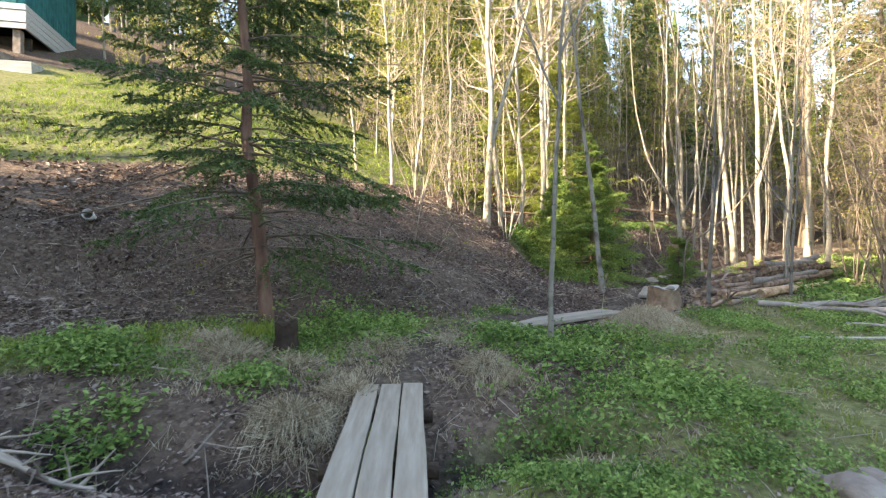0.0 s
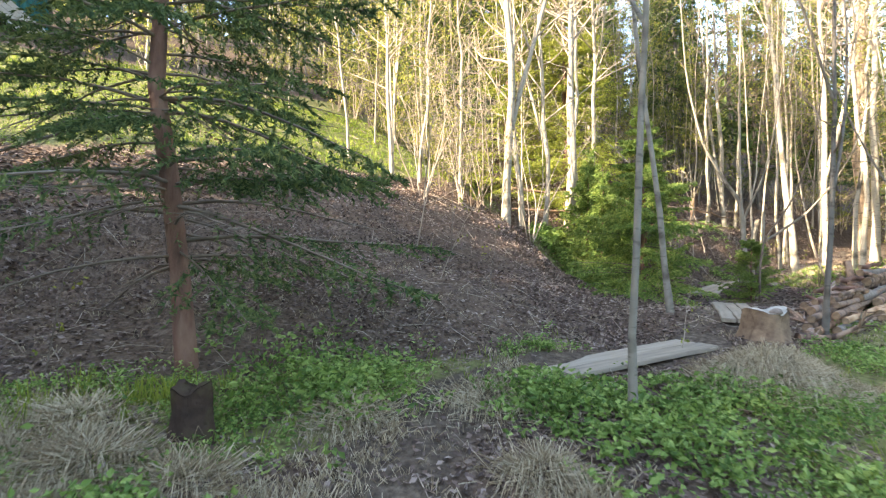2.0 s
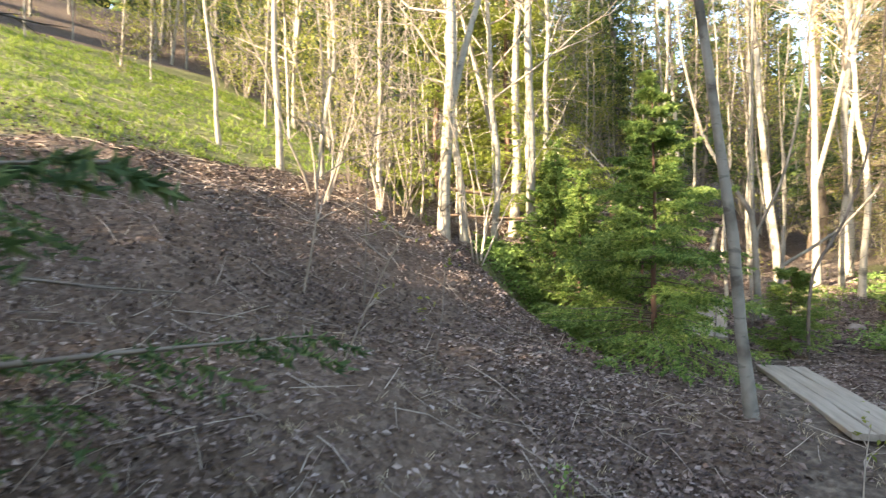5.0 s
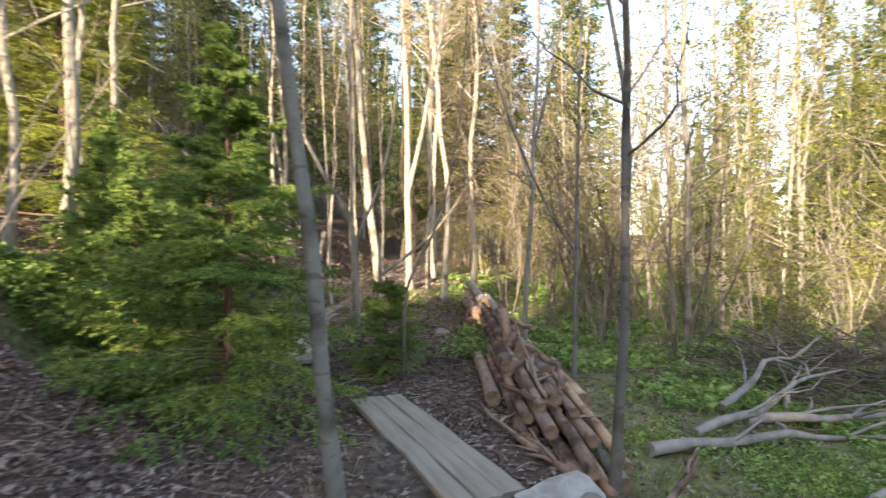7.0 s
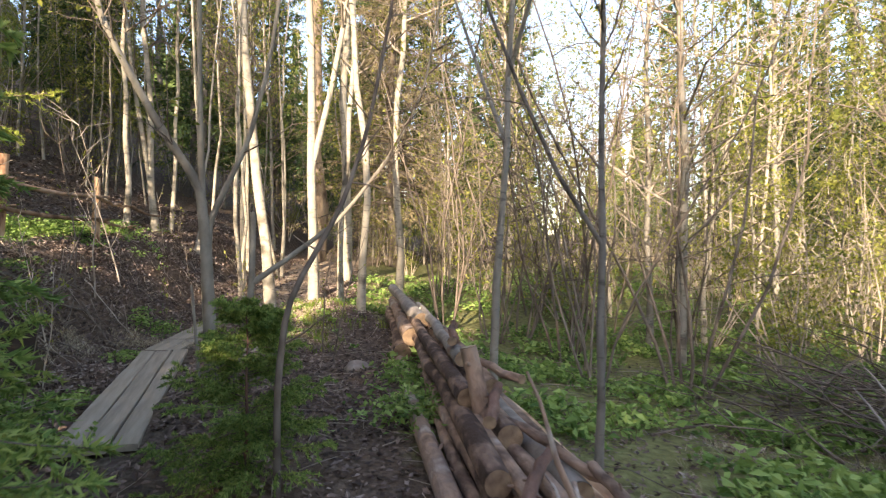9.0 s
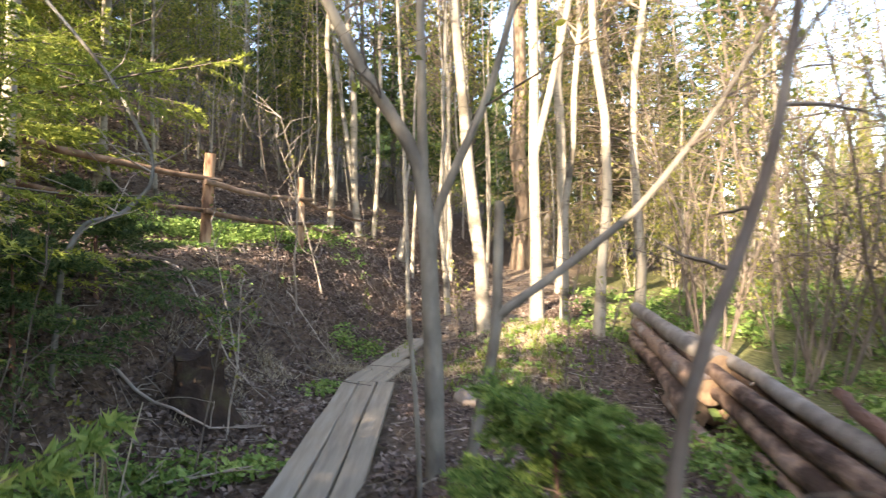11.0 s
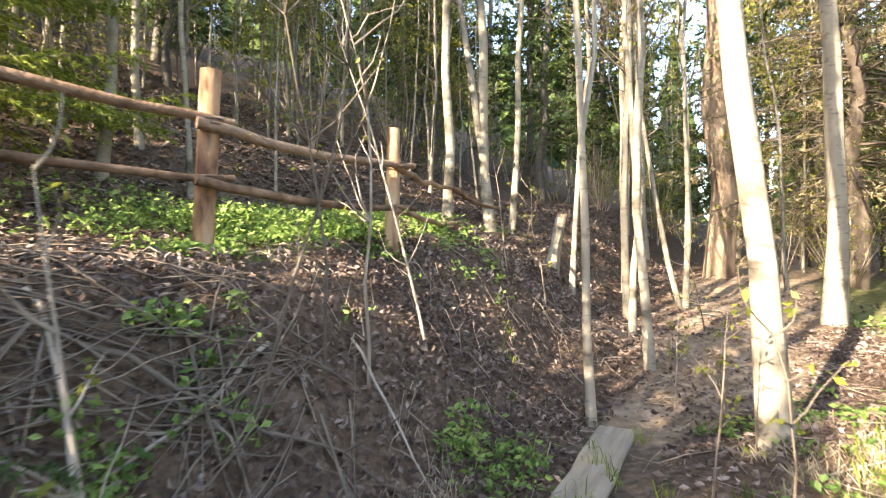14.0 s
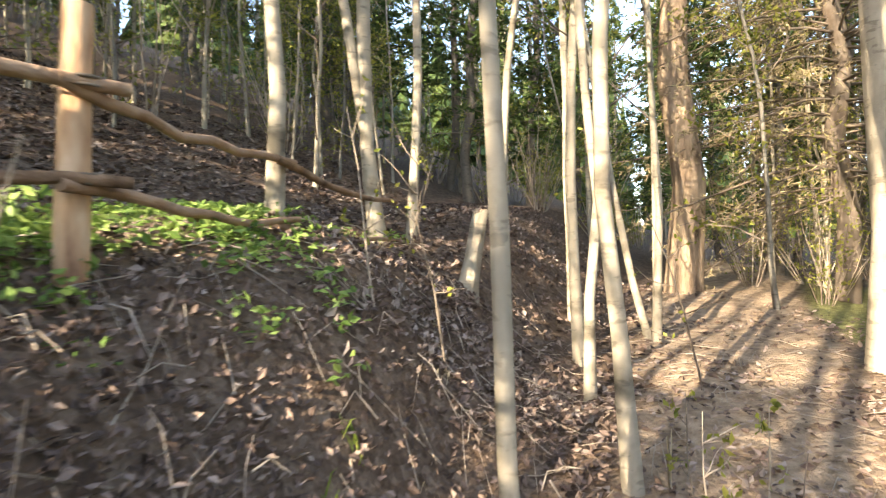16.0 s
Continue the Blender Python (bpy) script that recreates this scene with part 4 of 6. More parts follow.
    for k in range(46):
        ang, dist = radians(rng.uniform(52, 97)), rng.uniform(13, 34)
        x, y = 2.5 + dist * math.sin(ang), 6 + dist * math.cos(ang)
        if abs(math.degrees(ang) - 66) < 4 or clear(x, y):
            continue
        if k % 4 == 0 and dist > 20:
            put("spruce_tree", dark, rng.integers(3), x, y, "tall dark spruce deep in the wood", "far spruces", rng.uniform(0.8, 1.1))
        else:
            put("thin_tree" if k % 2 else "birch_tree", thin if k % 2 else birches, rng.integers(5), x, y, "thin bare-stemmed young tree in the wood" if k % 2 else "tall pale birch in first leaf in the wood", "thin trees" if k % 2 else "birch wood", rng.uniform(0.7, 1.1))
    # a dense stand added out of view to the west and south, to keep the low sun off the hollow
    for row, back in enumerate((15.5, 17.6, 19.8, 21.9, 23.6)):
        for k in range(17):
            v = 9.55 - 1.15 * k - (0, 0.3, 0.6, 0.9, 0.45)[row]
            x, y = -0.42 * v - 0.906 * back + 0.2 * rng.normal(), 0.906 * v - 0.42 * back + 0.2 * rng.normal()
            i = (k + row) % 3
            put("spruce_tree", dark, i, x, y, "tall dark spruce deep in the wood", "far spruces", ((10.8, 12.2, 11.4)[(k + 2 * row) % 3] + (1.8 if k > 3 else 0)) / (13 + 2 * i))
    # four low spruces, also added out of view, to shade the leafy hillside
    for k, (x, y) in enumerate(((-8.3, 7.1), (-8.5, 8.0), (-9.7, 8.2), (-9.9, 7.2))):
        put("spruce_tree", dark, k % 3, x, y, "tall dark spruce deep in the wood", "far spruces", 5.6 / (13 + 2 * (k % 3)))
    # spruces added up the slope behind the fence to shade it, and the thin stems that stand before them
    for k, (x, y) in enumerate(((-0.8, 21.6), (0.6, 20.9), (1.4, 23.0), (-1.5, 23.6), (2.6, 24.6), (0.2, 25.6), (4.6, 26.0))):
        put("spruce_tree", dark, k % 3, x, y, "tall dark spruce deep in the wood", "far spruces", rng.uniform(0.6, 0.8))
    for k in range(70):
        x, y = rng.uniform(2.5, 13), rng.uniform(20, 30)
        b = bank_dist(x, y)
        if 3.4 < b < 10:
            put("thin_tree", thin, k % 5, x, y, "thin bare-stemmed young tree in the wood", "thin trees", rng.uniform(0.5, 0.9))
    # far woods closing the horizon
    g = Geo()
    for _ in range(420):
        ang, dist = rng.uniform(0, 6.283), rng.uniform(55, 95)
        x, y = 3 + dist * math.sin(ang), 8 + dist * math.cos(ang)
        tall = rng.uniform(11, 20) * (0.8 if abs(math.degrees(ang) - 67) < 8 else 1)
        z = ground_z(x, y) - 1
        for k in range(9):
            f = k / 9
            w = (1 - f) * tall * 0.16 * rng.uniform(0.8, 1.2) + 0.1
            th = rng.uniform(0, 6.283) + np.arange(7) * 0.8976
            rr = w * rng.uniform(0.6, 1.2, 7)
            ring = np.stack([x + rr * np.cos(th), y + rr * np.sin(th), np.full(7, z + tall * 0.9 * f) + rng.normal(size=7) * 0.3], 1)
            v = np.concatenate([ring, [[x, y, z + tall * (0.2 + 0.9 * f)]]])
            g.add(v, [(i, (i + 1) % 7, 7) for i in range(7)])
    tagged(part("far_woods", g, M_NEEDLE), "distant dark conifer wood on the skyline", "woods", kind="stuff")


# ---- made things ----
def rough_plank(rng, length, width, thick):
    """A sawn plank with softened, uneven edges; runs along y."""
    g = Geo()
    k = 9
    ys = np.linspace(-length / 2, length / 2, k)
    ring = []
    for y in ys:
        w, t, s = width / 2 * (1 + 0.015 * rng.normal()), thick / 2, 0.004 * rng.normal()
        b = 0.006
        ring.append([(-w + b + s, y, t), (w - b + s, y, t), (w + s, y, t - b), (w + s, y, -t + b), (w - b + s, y, -t), (-w + b + s, y, -t), (-w + s, y, -t + b), (-w + s, y, t - b)])
    v = np.array(ring, float)
    v[:, :, 2] += (0.006 * np.sin(np.linspace(0, rng.uniform(2, 5), k)))[:, None]
    i = np.arange(8); j = (i + 1) % 8
    f = np.concatenate([np.stack([a * 8 + i, (a + 1) * 8 + i, (a + 1) * 8 + j, a * 8 + j], 1) for a in range(k - 1)])
    g.add(v, f)
    g.add(v[0], [list(range(8))]); g.add(v[-1], [list(range(7, -1, -1))])
    return g


def boards(name, label, a, b, za, zb, width, lanes, seed, bearers=2, thick=0.045, short=None, shares=None):
    """A run of planks laid side by side from a to b on cross bearers."""
    rng = np.random.default_rng(seed)
    a, b = np.array(a, float), np.array(b, float)
    length = float(np.linalg.norm(b - a))
    yaw, tilt = math.degrees(math.atan2(-(b - a)[0], (b - a)[1])), math.degrees(math.atan2(zb - za, length))
    ob = thing(name, label, "boardwalk", pose(*(a + b) / 2, (za + zb) / 2, tilt, 0, yaw), "boardwalks")
    shares = shares or [1 / lanes] * lanes
    for i in range(lanes):
        w, at = width * shares[i], width * sum(shares[:i])
        ln, off = length * rng.uniform(0.97, 1.0), rng.normal() * 0.02
        if short and i in short:
            ln, off = length * short[i][0], length * short[i][1]
        p = part("plank", rough_plank(rng, ln, w - 0.012, thick), M_PLANK, ob, smooth=False)
        p.matrix_basis = pose(-width / 2 + at + w / 2, off, -thick / 2 + 0.004 * rng.normal(), 0, rng.normal() * 0.8, rng.normal() * 0.25)
    for i in range(bearers):
        g = Geo()
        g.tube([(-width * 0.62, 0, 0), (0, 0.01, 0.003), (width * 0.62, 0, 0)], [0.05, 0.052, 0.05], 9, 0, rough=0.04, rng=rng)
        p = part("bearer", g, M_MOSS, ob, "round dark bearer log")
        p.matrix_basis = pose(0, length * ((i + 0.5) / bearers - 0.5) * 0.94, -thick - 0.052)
    return ob


def log_thing(name, label, a, b, r0, r1, seed, bark=None, cut=None, category="log", group="log pile", k=9, bend=0.012):
    """A felled stem with bark and two sawn ends."""
    rng = np.random.default_rng(seed)
    a, b = np.array(a, float), np.array(b, float)
    ln = np.linalg.norm(b - a)
    ob = thing(name, label, category, Matrix.Translation(a) @ Vector(b - a).to_track_quat("Z", "Y").to_matrix().to_4x4(), group)
    line = np.stack([np.cumsum(rng.normal(size=k)) * bend * ln / 3, np.cumsum(rng.normal(size=k)) * bend * ln / 3, np.linspace(0, ln, k)], 1)
    line[:, :2] -= line[0, :2].copy()
    line[:, :2] -= np.linspace(0, 1, k)[:, None] * line[-1, :2]
    g = Geo()
    g.tube(line, np.linspace(r0, r1, k) * (1 + 0.04 * rng.normal(size=k)), 14, 0, cap=False, rough=0.03, rng=rng)
    for _ in range(3):
        i, az = rng.integers(1, k - 1), rng.uniform(0, 6.283)
        d = np.array([math.cos(az), math.sin(az), 0.4])
        g.tube([line[i] + d * r1 * 0.7, line[i] + d * (r0 * 1.05 + 0.02)], [r1 * 0.25, r1 * 0.18], 7, 0)
    part("bark", g, bark or M_LOG, ob)
    for z, r, s in ((-0.002, r0, -1), (ln + 0.002, r1, 1)):
        e = Geo()
        th = np.arange(14) * 2 * np.pi / 14
        rim = np.stack([np.cos(th) * r * 0.99, np.sin(th) * r * 0.99, np.full(14, z)], 1)
        inner = rim * [0.55, 0.55, 1] + [0, 0, s * 0.003]
        i = np.arange(14); j = (i + 1) % 14
        e.add(np.concatenate([rim, inner, [[0, 0, z + s * 0.002]]]), np.stack([i, j, j + 14, i + 14], 1))
        e.add(np.concatenate([inner, [[0, 0, z + s * 0.002]]]), np.stack([i, j, np.full(14, 14)], 1))
        part("cut_end", e, cut or M_CUT, ob, "pale sawn end grain")
    return ob


def stump(x, y, r, tall, label, seed, bark, top, z=None):
    rng = np.random.default_rng(seed)
    ob = thing("tree_stump", label, "stump", pose(x, y, ground_z(x, y) if z is None else z), "stumps")
    n, k = 20, 7
    th = np.arange(n) * 2 * np.pi / n
    lobes = 1 + 0.10 * np.sin(3 * th + seed) + 0.06 * np.sin(7 * th)
    rings = []
    for i in range(k):
        f = i / (k - 1)
        flare = 1 + 0.75 * (1 - f) ** 3 * (1 + 0.4 * np.sin(5 * th + seed))
        zz = -0.12 + (tall + 0.12) * f + (0.03 * np.sin(2 * th + seed) if i == k - 1 else 0)
        rings.append(np.stack([np.cos(th) * r * lobes * flare, np.sin(th) * r * lobes * flare, np.full(n, 1.0) * zz], 1) + rng.normal(size=(n, 3)) * 0.006)
    g = Geo()
    i = np.arange(n); j = (i + 1) % n
    g.add(np.array(rings), np.concatenate([np.stack([q * n + i, q * n + j, (q + 1) * n + j, (q + 1) * n + i], 1) for q in range(k - 1)]))
    part("bark", g, bark, ob)
    t = Geo()
    rim = rings[-1] * [0.97, 0.97, 1] + [0, 0, 0.004]
    mid = rim * [0.5, 0.5, 1] + rng.normal(size=(n, 3)) * 0.006
    t.add(np.concatenate([rim, mid]), np.stack([i, j, j + n, i + n], 1))
    t.add(np.concatenate([mid, [[0, 0, tall - 0.01]]]), np.stack([i, j, np.full(n, n)], 1))
    part("cut_top", t, top, ob, "weathered sawn top")
    return ob


def dead_branch(a, way, length, r, seed, label="grey fallen dead branch", mat=None, side=5, bend=0.08, hug=False):
    rng = np.random.default_rng(seed)
    x, y, z = a
    g, shoots = Geo(), []
    line = wander(rng, (0, 0, 0), np.array(way, float) / np.linalg.norm(way), length, 10, bend)
    low = height(line[:, 0] + x, line[:, 1] + y) - z
    line[:, 2] = np.maximum(line[:, 2], low + r * 0.5) if hug else np.maximum(np.minimum(line[:, 2], low + 0.5), low + r * 0.5)
    if hug:
        line[:, 2] = np.minimum(line[:, 2], low + 0.10)
    g.tube(line, r * np.linspace(1, 0.25, 10), 9, 0, rough=0.03, rng=rng)
    for _ in range(side):
        i = rng.integers(2, 9)
        d = line[min(i + 1, 9)] - line[i]
        w = d / np.linalg.norm(d) + rng.normal(size=3) * 0.6
        w[2] = abs(w[2]) * 0.6
        tw = wander(rng, line[i], w / np.linalg.norm(w), length * rng.uniform(0.15, 0.4), 6, 0.16)
        s = Geo()
        s.tube(tw, r * 0.4 * np.linspace(1, 0.3, 6), 5, 0, cap=False)
        shoots.append(s)
    ob = thing("fallen_branch", label, "branch", pose(x, y, z), "fallen branches")
    part("limb", g, mat or M_GREYLIMB, ob)
    for s in shoots:
        part("side_twig", s, mat or M_GREYLIMB, ob)
    return ob


def fence():
    rng = np.random.default_rng(31)
    ob = thing("fence", "rustic fence of peeled round posts and sagging pole rails", "fence", pose(5.4, 17.75, 1.75))
    o = np.array([5.4, 17.75, 1.75])
    posts = [((3.62, 17.0), (3.66, 16.98), 1.25, 0.055), ((5.38, 17.78), (5.44, 17.71), 1.14, 0.062), ((6.77, 18.41), (6.80, 18.44), 1.0, 0.055)]
    tops = []
    for (x, y), (tx, ty), tall, r in posts:
        z = ground_z(x, y)
        g = Geo()
        line = np.array([(x + (tx - x) * f, y + (ty - y) * f, z - 0.2 + (tall + 0.2) * f) for f in np.linspace(0, 1, 7)]) - o
        g.tube(line, r * np.linspace(1.1, 0.95, 7), 12, 0, rough=0.035, rng=rng)
        part("post", g, M_POST, ob, "peeled round post")
        tops.append(z)
    t1, t2 = (5.41, 17.74), (6.79, 18.43)
    s1, s2 = (7.66, 19.44), (8.82, 20.66)
    z0, z1, z2 = tops
    rails = [((3.4, 16.9, z0 + 0.98), (5.5, 17.80, z1 + 0.84), 0.05), ((5.3, 17.68, z1 + 0.80), (6.9, 18.47, z2 + 0.70), 0.045), ((3.4, 16.85, z0 + 0.55), (5.52, 17.80, z1 + 0.49), 0.04),
             ((5.3, 17.66, z1 + 0.46), (6.9, 18.46, z2 + 0.36), 0.04), ((6.7, 18.36, z2 + 0.68), (7.75, 19.50, z2 + 0.66), 0.034), ((7.6, 19.36, z2 + 0.64), (8.9, 20.7, z2 + 0.55), 0.032),
             ((6.7, 18.34, z2 + 0.34), (7.75, 19.48, z2 + 0.30), 0.032), ((7.6, 19.34, z2 + 0.26), (8.95, 20.75, z2 + 0.24), 0.03), ((1.4, 16.3, z0 + 1.0), (3.7, 17.02, z0 + 0.9), 0.045), ((1.4, 16.3, z0 + 0.5), (3.7, 17.02, z0 + 0.5), 0.04)]
    for a, b, r in rails:
        r *= 0.72
        a, b = np.array(a), np.array(b)
        side = np.array([0.045, -0.05, 0]) * 1.3
        line = np.array([a + (b - a) * f + side + [0, 0, -0.05 * math.sin(math.pi * f)] for f in np.linspace(0, 1, 9)]) + rng.normal(size=(9, 3)) * 0.008 - o
        g = Geo()
        g.tube(line, r * np.linspace(1.1, 0.75, 9), 10, 0, rough=0.04, rng=rng)
        part("rail", g, M_RAIL, ob, "sagging round pole rail")
    # rope lashings
    for (x, y), hs, z in ((t1, (0.47, 0.81), z1), (t2, (0.35, 0.69), z2)):
        for h in hs:
            g = Geo()
            th = np.linspace(0, 12.566, 26)
            g.tube(np.stack([x + 0.02 + 0.082 * np.cos(th), y - 0.025 + 0.095 * np.sin(th), z + h + np.linspace(-0.03, 0.03, 26)], 1) - o, np.full(26, 0.006), 5, 0)
            part("lashing", g, M_TWIG, ob, "dark cord lashing")


def log_pile():
    u, n = np.array([0.695, 0.719]), np.array([0.719, -0.695])
    o = np.array([4.55, 9.35])
    rng = np.random.default_rng(12)
    # start along the pile, length, offset across, height of the near and far end, radius
    rows = [(-0.25, 3.9, -0.27, 0.05, 0.06, 0.048), (-0.35, 4.5, -0.14, 0.05, 0.05, 0.04), (-1.0, 4.6, -0.02, 0.05, 0.06, 0.05), (-0.8, 5.0, 0.11, 0.045, 0.05, 0.042), (-1.0, 4.7, 0.23, 0.05, 0.05, 0.048), (-0.7, 4.3, 0.36, 0.04, 0.05, 0.038),
            (0.0, 4.0, -0.19, 0.14, 0.15, 0.042), (-0.5, 4.7, -0.06, 0.145, 0.16, 0.05), (-0.9, 4.7, 0.06, 0.14, 0.14, 0.04), (-0.5, 4.9, 0.18, 0.135, 0.15, 0.045), (-0.7, 4.6, 0.30, 0.125, 0.13, 0.036),
            (-0.2, 4.8, -0.12, 0.225, 0.26, 0.038), (0.1, 4.6, 0.02, 0.235, 0.26, 0.046), (-0.3, 5.0, 0.13, 0.22, 0.25, 0.036), (0.5, 5.2, -0.40, 0.07, 0.07, 0.07),
            (1.1, 4.9, -0.20, 0.25, 0.33, 0.065), (1.3, 4.9, 0.17, 0.23, 0.30, 0.062), (1.0, 5.1, 0.46, 0.07, 0.07, 0.07), (1.6, 4.7, -0.03, 0.32, 0.38, 0.07), (1.5, 4.9, 0.31, 0.19, 0.22, 0.06),
            (2.0, 4.3, -0.16, 0.40, 0.45, 0.06), (2.2, 4.2, 0.10, 0.41, 0.45, 0.065), (2.6, 3.9, -0.03, 0.52, 0.50, 0.055),
            (5.0, 3.2, -0.30, 0.10, 0.10, 0.10), (5.1, 3.1, -0.08, 0.10, 0.10, 0.10), (4.9, 3.2, 0.14, 0.10, 0.10, 0.10), (5.0, 3.1, -0.19, 0.28, 0.28, 0.10), (5.0, 3.2, 0.04, 0.28, 0.28, 0.095), (5.2, 3.0, -0.07, 0.46, 0.46, 0.09)]
    for k, (s, ln, off, up, up2, r) in enumerate(rows):
        p, q = o + u * (s + 0.15 * rng.normal()) + n * (off + 0.02 * rng.normal()), o + u * (s + ln) + n * (off + 0.07 * rng.normal())
        zs = [max(ground_z(*(w + u * d)) for d in (-0.2, 0, 0.2)) for w in (p, q)]
        log_thing("log", "barked pine log stacked in a long low pile" if r > 0.075 else "thin reddish pole stacked in a long low pile", (*p, zs[0] + up), (*q, zs[1] + up2), r, r * rng.uniform(0.7, 0.95), 500 + k, bark=M_POST if k % 7 == 3 else M_GREYLIMB if k % 6 == 4 else M_LOG, cut=M_BROWNCUT, bend=0.008)
    # short crooked lengths thrown on top
    for k, (s, off, up, ds, dn, r) in enumerate([(0.6, -0.25, 0.30, 0.7, 0.35, 0.03), (1.0, 0.25, 0.34, 0.8, -0.25, 0.028), (1.5, -0.15, 0.44, 0.6, 0.2, 0.035), (2.1, 0.2, 0.50, 0.9, -0.3, 0.03), (2.9, -0.1, 0.60, 0.8, 0.15, 0.035), (0.2, 0.1, 0.31, 0.9, 0.12, 0.03), (-0.2, 0.0, 0.22, 0.6, -0.3, 0.025)]):
        p, q = o + u * s + n * off, o + u * (s + ds) + n * (off + dn)
        z = max(ground_z(*p), ground_z(*q))
        log_thing("log", "short crooked brown limb thrown on the log pile", (*p, z + up), (*q, z + up + 0.03), r, r * 0.8, 580 + k, bark=M_LOG if k % 2 else M_SPRUCE, cut=M_BROWNCUT, bend=0.04)
    log_thing("log", "short reddish log standing upright with pale sawn top", (5.95, 10.75, 0.2), (5.9, 10.95, 1.1), 0.055, 0.052, 560)


def brush_pile():
    rng = np.random.default_rng(91)
    g = Geo()
    for _ in range(520):
        x, y = 9.7 + rng.normal() * 1.0, 8.6 + rng.normal() * 0.8
        z = ground_z(x, y) + rng.uniform(0.02, 0.55) * math.exp(-((x - 9.7) ** 2 + (y - 8.6) ** 2) / 1.6)
        tw = wander(rng, (x, y, z), side_way(rng.uniform(0, 6.283), radians(rng.uniform(-12, 30))), rng.uniform(0.4, 1.5), 5, 0.14)
        tw[:, 2] = np.maximum(tw[:, 2], height(tw[:, 0], tw[:, 1]) + 0.01)
        g.tube(tw, rng.uniform(0.004, 0.014) * np.linspace(1, 0.3, 5), 4, 0, cap=False)
    tagged(part("brushwood", g, [M_TWIG]), "tangled heap of cut grey-brown twigs on the grass", "brushwood", kind="stuff")
    for k, (x, y, w, ln, r) in enumerate([(4.85, 8.75, (0.94, -0.33, 0.03), 3.2, 0.05), (5.5, 8.7, (0.95, -0.2, 0.07), 3.0, 0.042), (6.5, 8.85, (0.8, -0.1, 0.30), 2.2, 0.04), (6.35, 8.6, (0.8, -0.55, 0.06), 2.2, 0.05), (7.2, 8.5, (0.9, 0.2, 0.22), 2.0, 0.03), (5.4, 7.6, (1, -0.15, 0.03), 2.6, 0.03)]):
        dead_branch((x, y, ground_z(x, y) + 0.05), w, ln, r, 600 + k)
    for k, (x, y, w, ln, r) in enumerate([(3.55, 8.3, (0.85, 0.4, 0.1), 0.8, 0.045), (3.75, 8.45, (0.6, 0.75, 0.15), 0.9, 0.05), (3.95, 8.75, (0.6, 0.75, 0.12), 1.2, 0.04), (4.2, 8.85, (0.7, 0.7, 0.05), 1.4, 0.04)]):
        dead_branch((x, y, ground_z(x, y) + 0.03), w, ln, r, 640 + k, "twisted brown root limb beside the stump", M_LOG, 6, 0.16)
    dead_branch((4.15, 6.65, ground_z(4.15, 6.65) + 0.04), (1, 0.12, 0.0), 2.6, 0.022, 660, "long pale pole lying in the grass", M_OLDCUT, 0, 0.01)
    for k, (x, y, w, ln, r) in enumerate([(-2.9, 3.3, (1, 0.05, 0.03), 0.9, 0.035), (-2.75, 3.55, (0.7, -0.6, 0.12), 0.7, 0.03), (-2.6, 3.2, (0.9, 0.3, 0.05), 0.8, 0.02), (-1.75, 3.8, (0.5, 0.8, 0.15), 0.7, 0.012), (-2.9, 4.6, (0.9, 0.4, 0.05), 0.8, 0.015),
                                          (4.4, 16.3, (0.8, -0.35, -0.05), 1.6, 0.012), (4.8, 16.6, (0.5, -0.8, -0.3), 1.5, 0.012), (5.3, 16.9, (0.2, -0.9, -0.45), 1.4, 0.011), (5.7, 16.9, (-0.6, -0.7, -0.4), 1.6, 0.013), (5.0, 16.4, (0.9, 0.2, 0.02), 1.5, 0.014),
                                          (4.0, 14.2, (0.9, -0.2, 0), 0.9, 0.014), (4.6, 14.5, (0.7, 0.6, 0.1), 0.8, 0.012), (4.2, 15.2, (0.8, -0.5, -0.2), 1.1, 0.013), (4.7, 15.6, (0.9, -0.1, 0), 1.0, 0.012), (3.9, 13.6, (0.5, 0.8, 0.2), 0.9, 0.011), (6.0, 16.2, (0.8, 0.3, 0.1), 1.0, 0.01), (6.2, 17.3, (0.3, -0.9, -0.55), 1.2, 0.009), (4.9, 15.9, (-0.5, -0.8, -0.35), 1.3, 0.012)]):
        dead_branch((x, y, ground_z(x, y) + 0.04), w, ln, r, 670 + k, "dry brown branch lying on the ground", M_TWIG if k % 2 else M_PALETWIG, 5, 0.06, True)


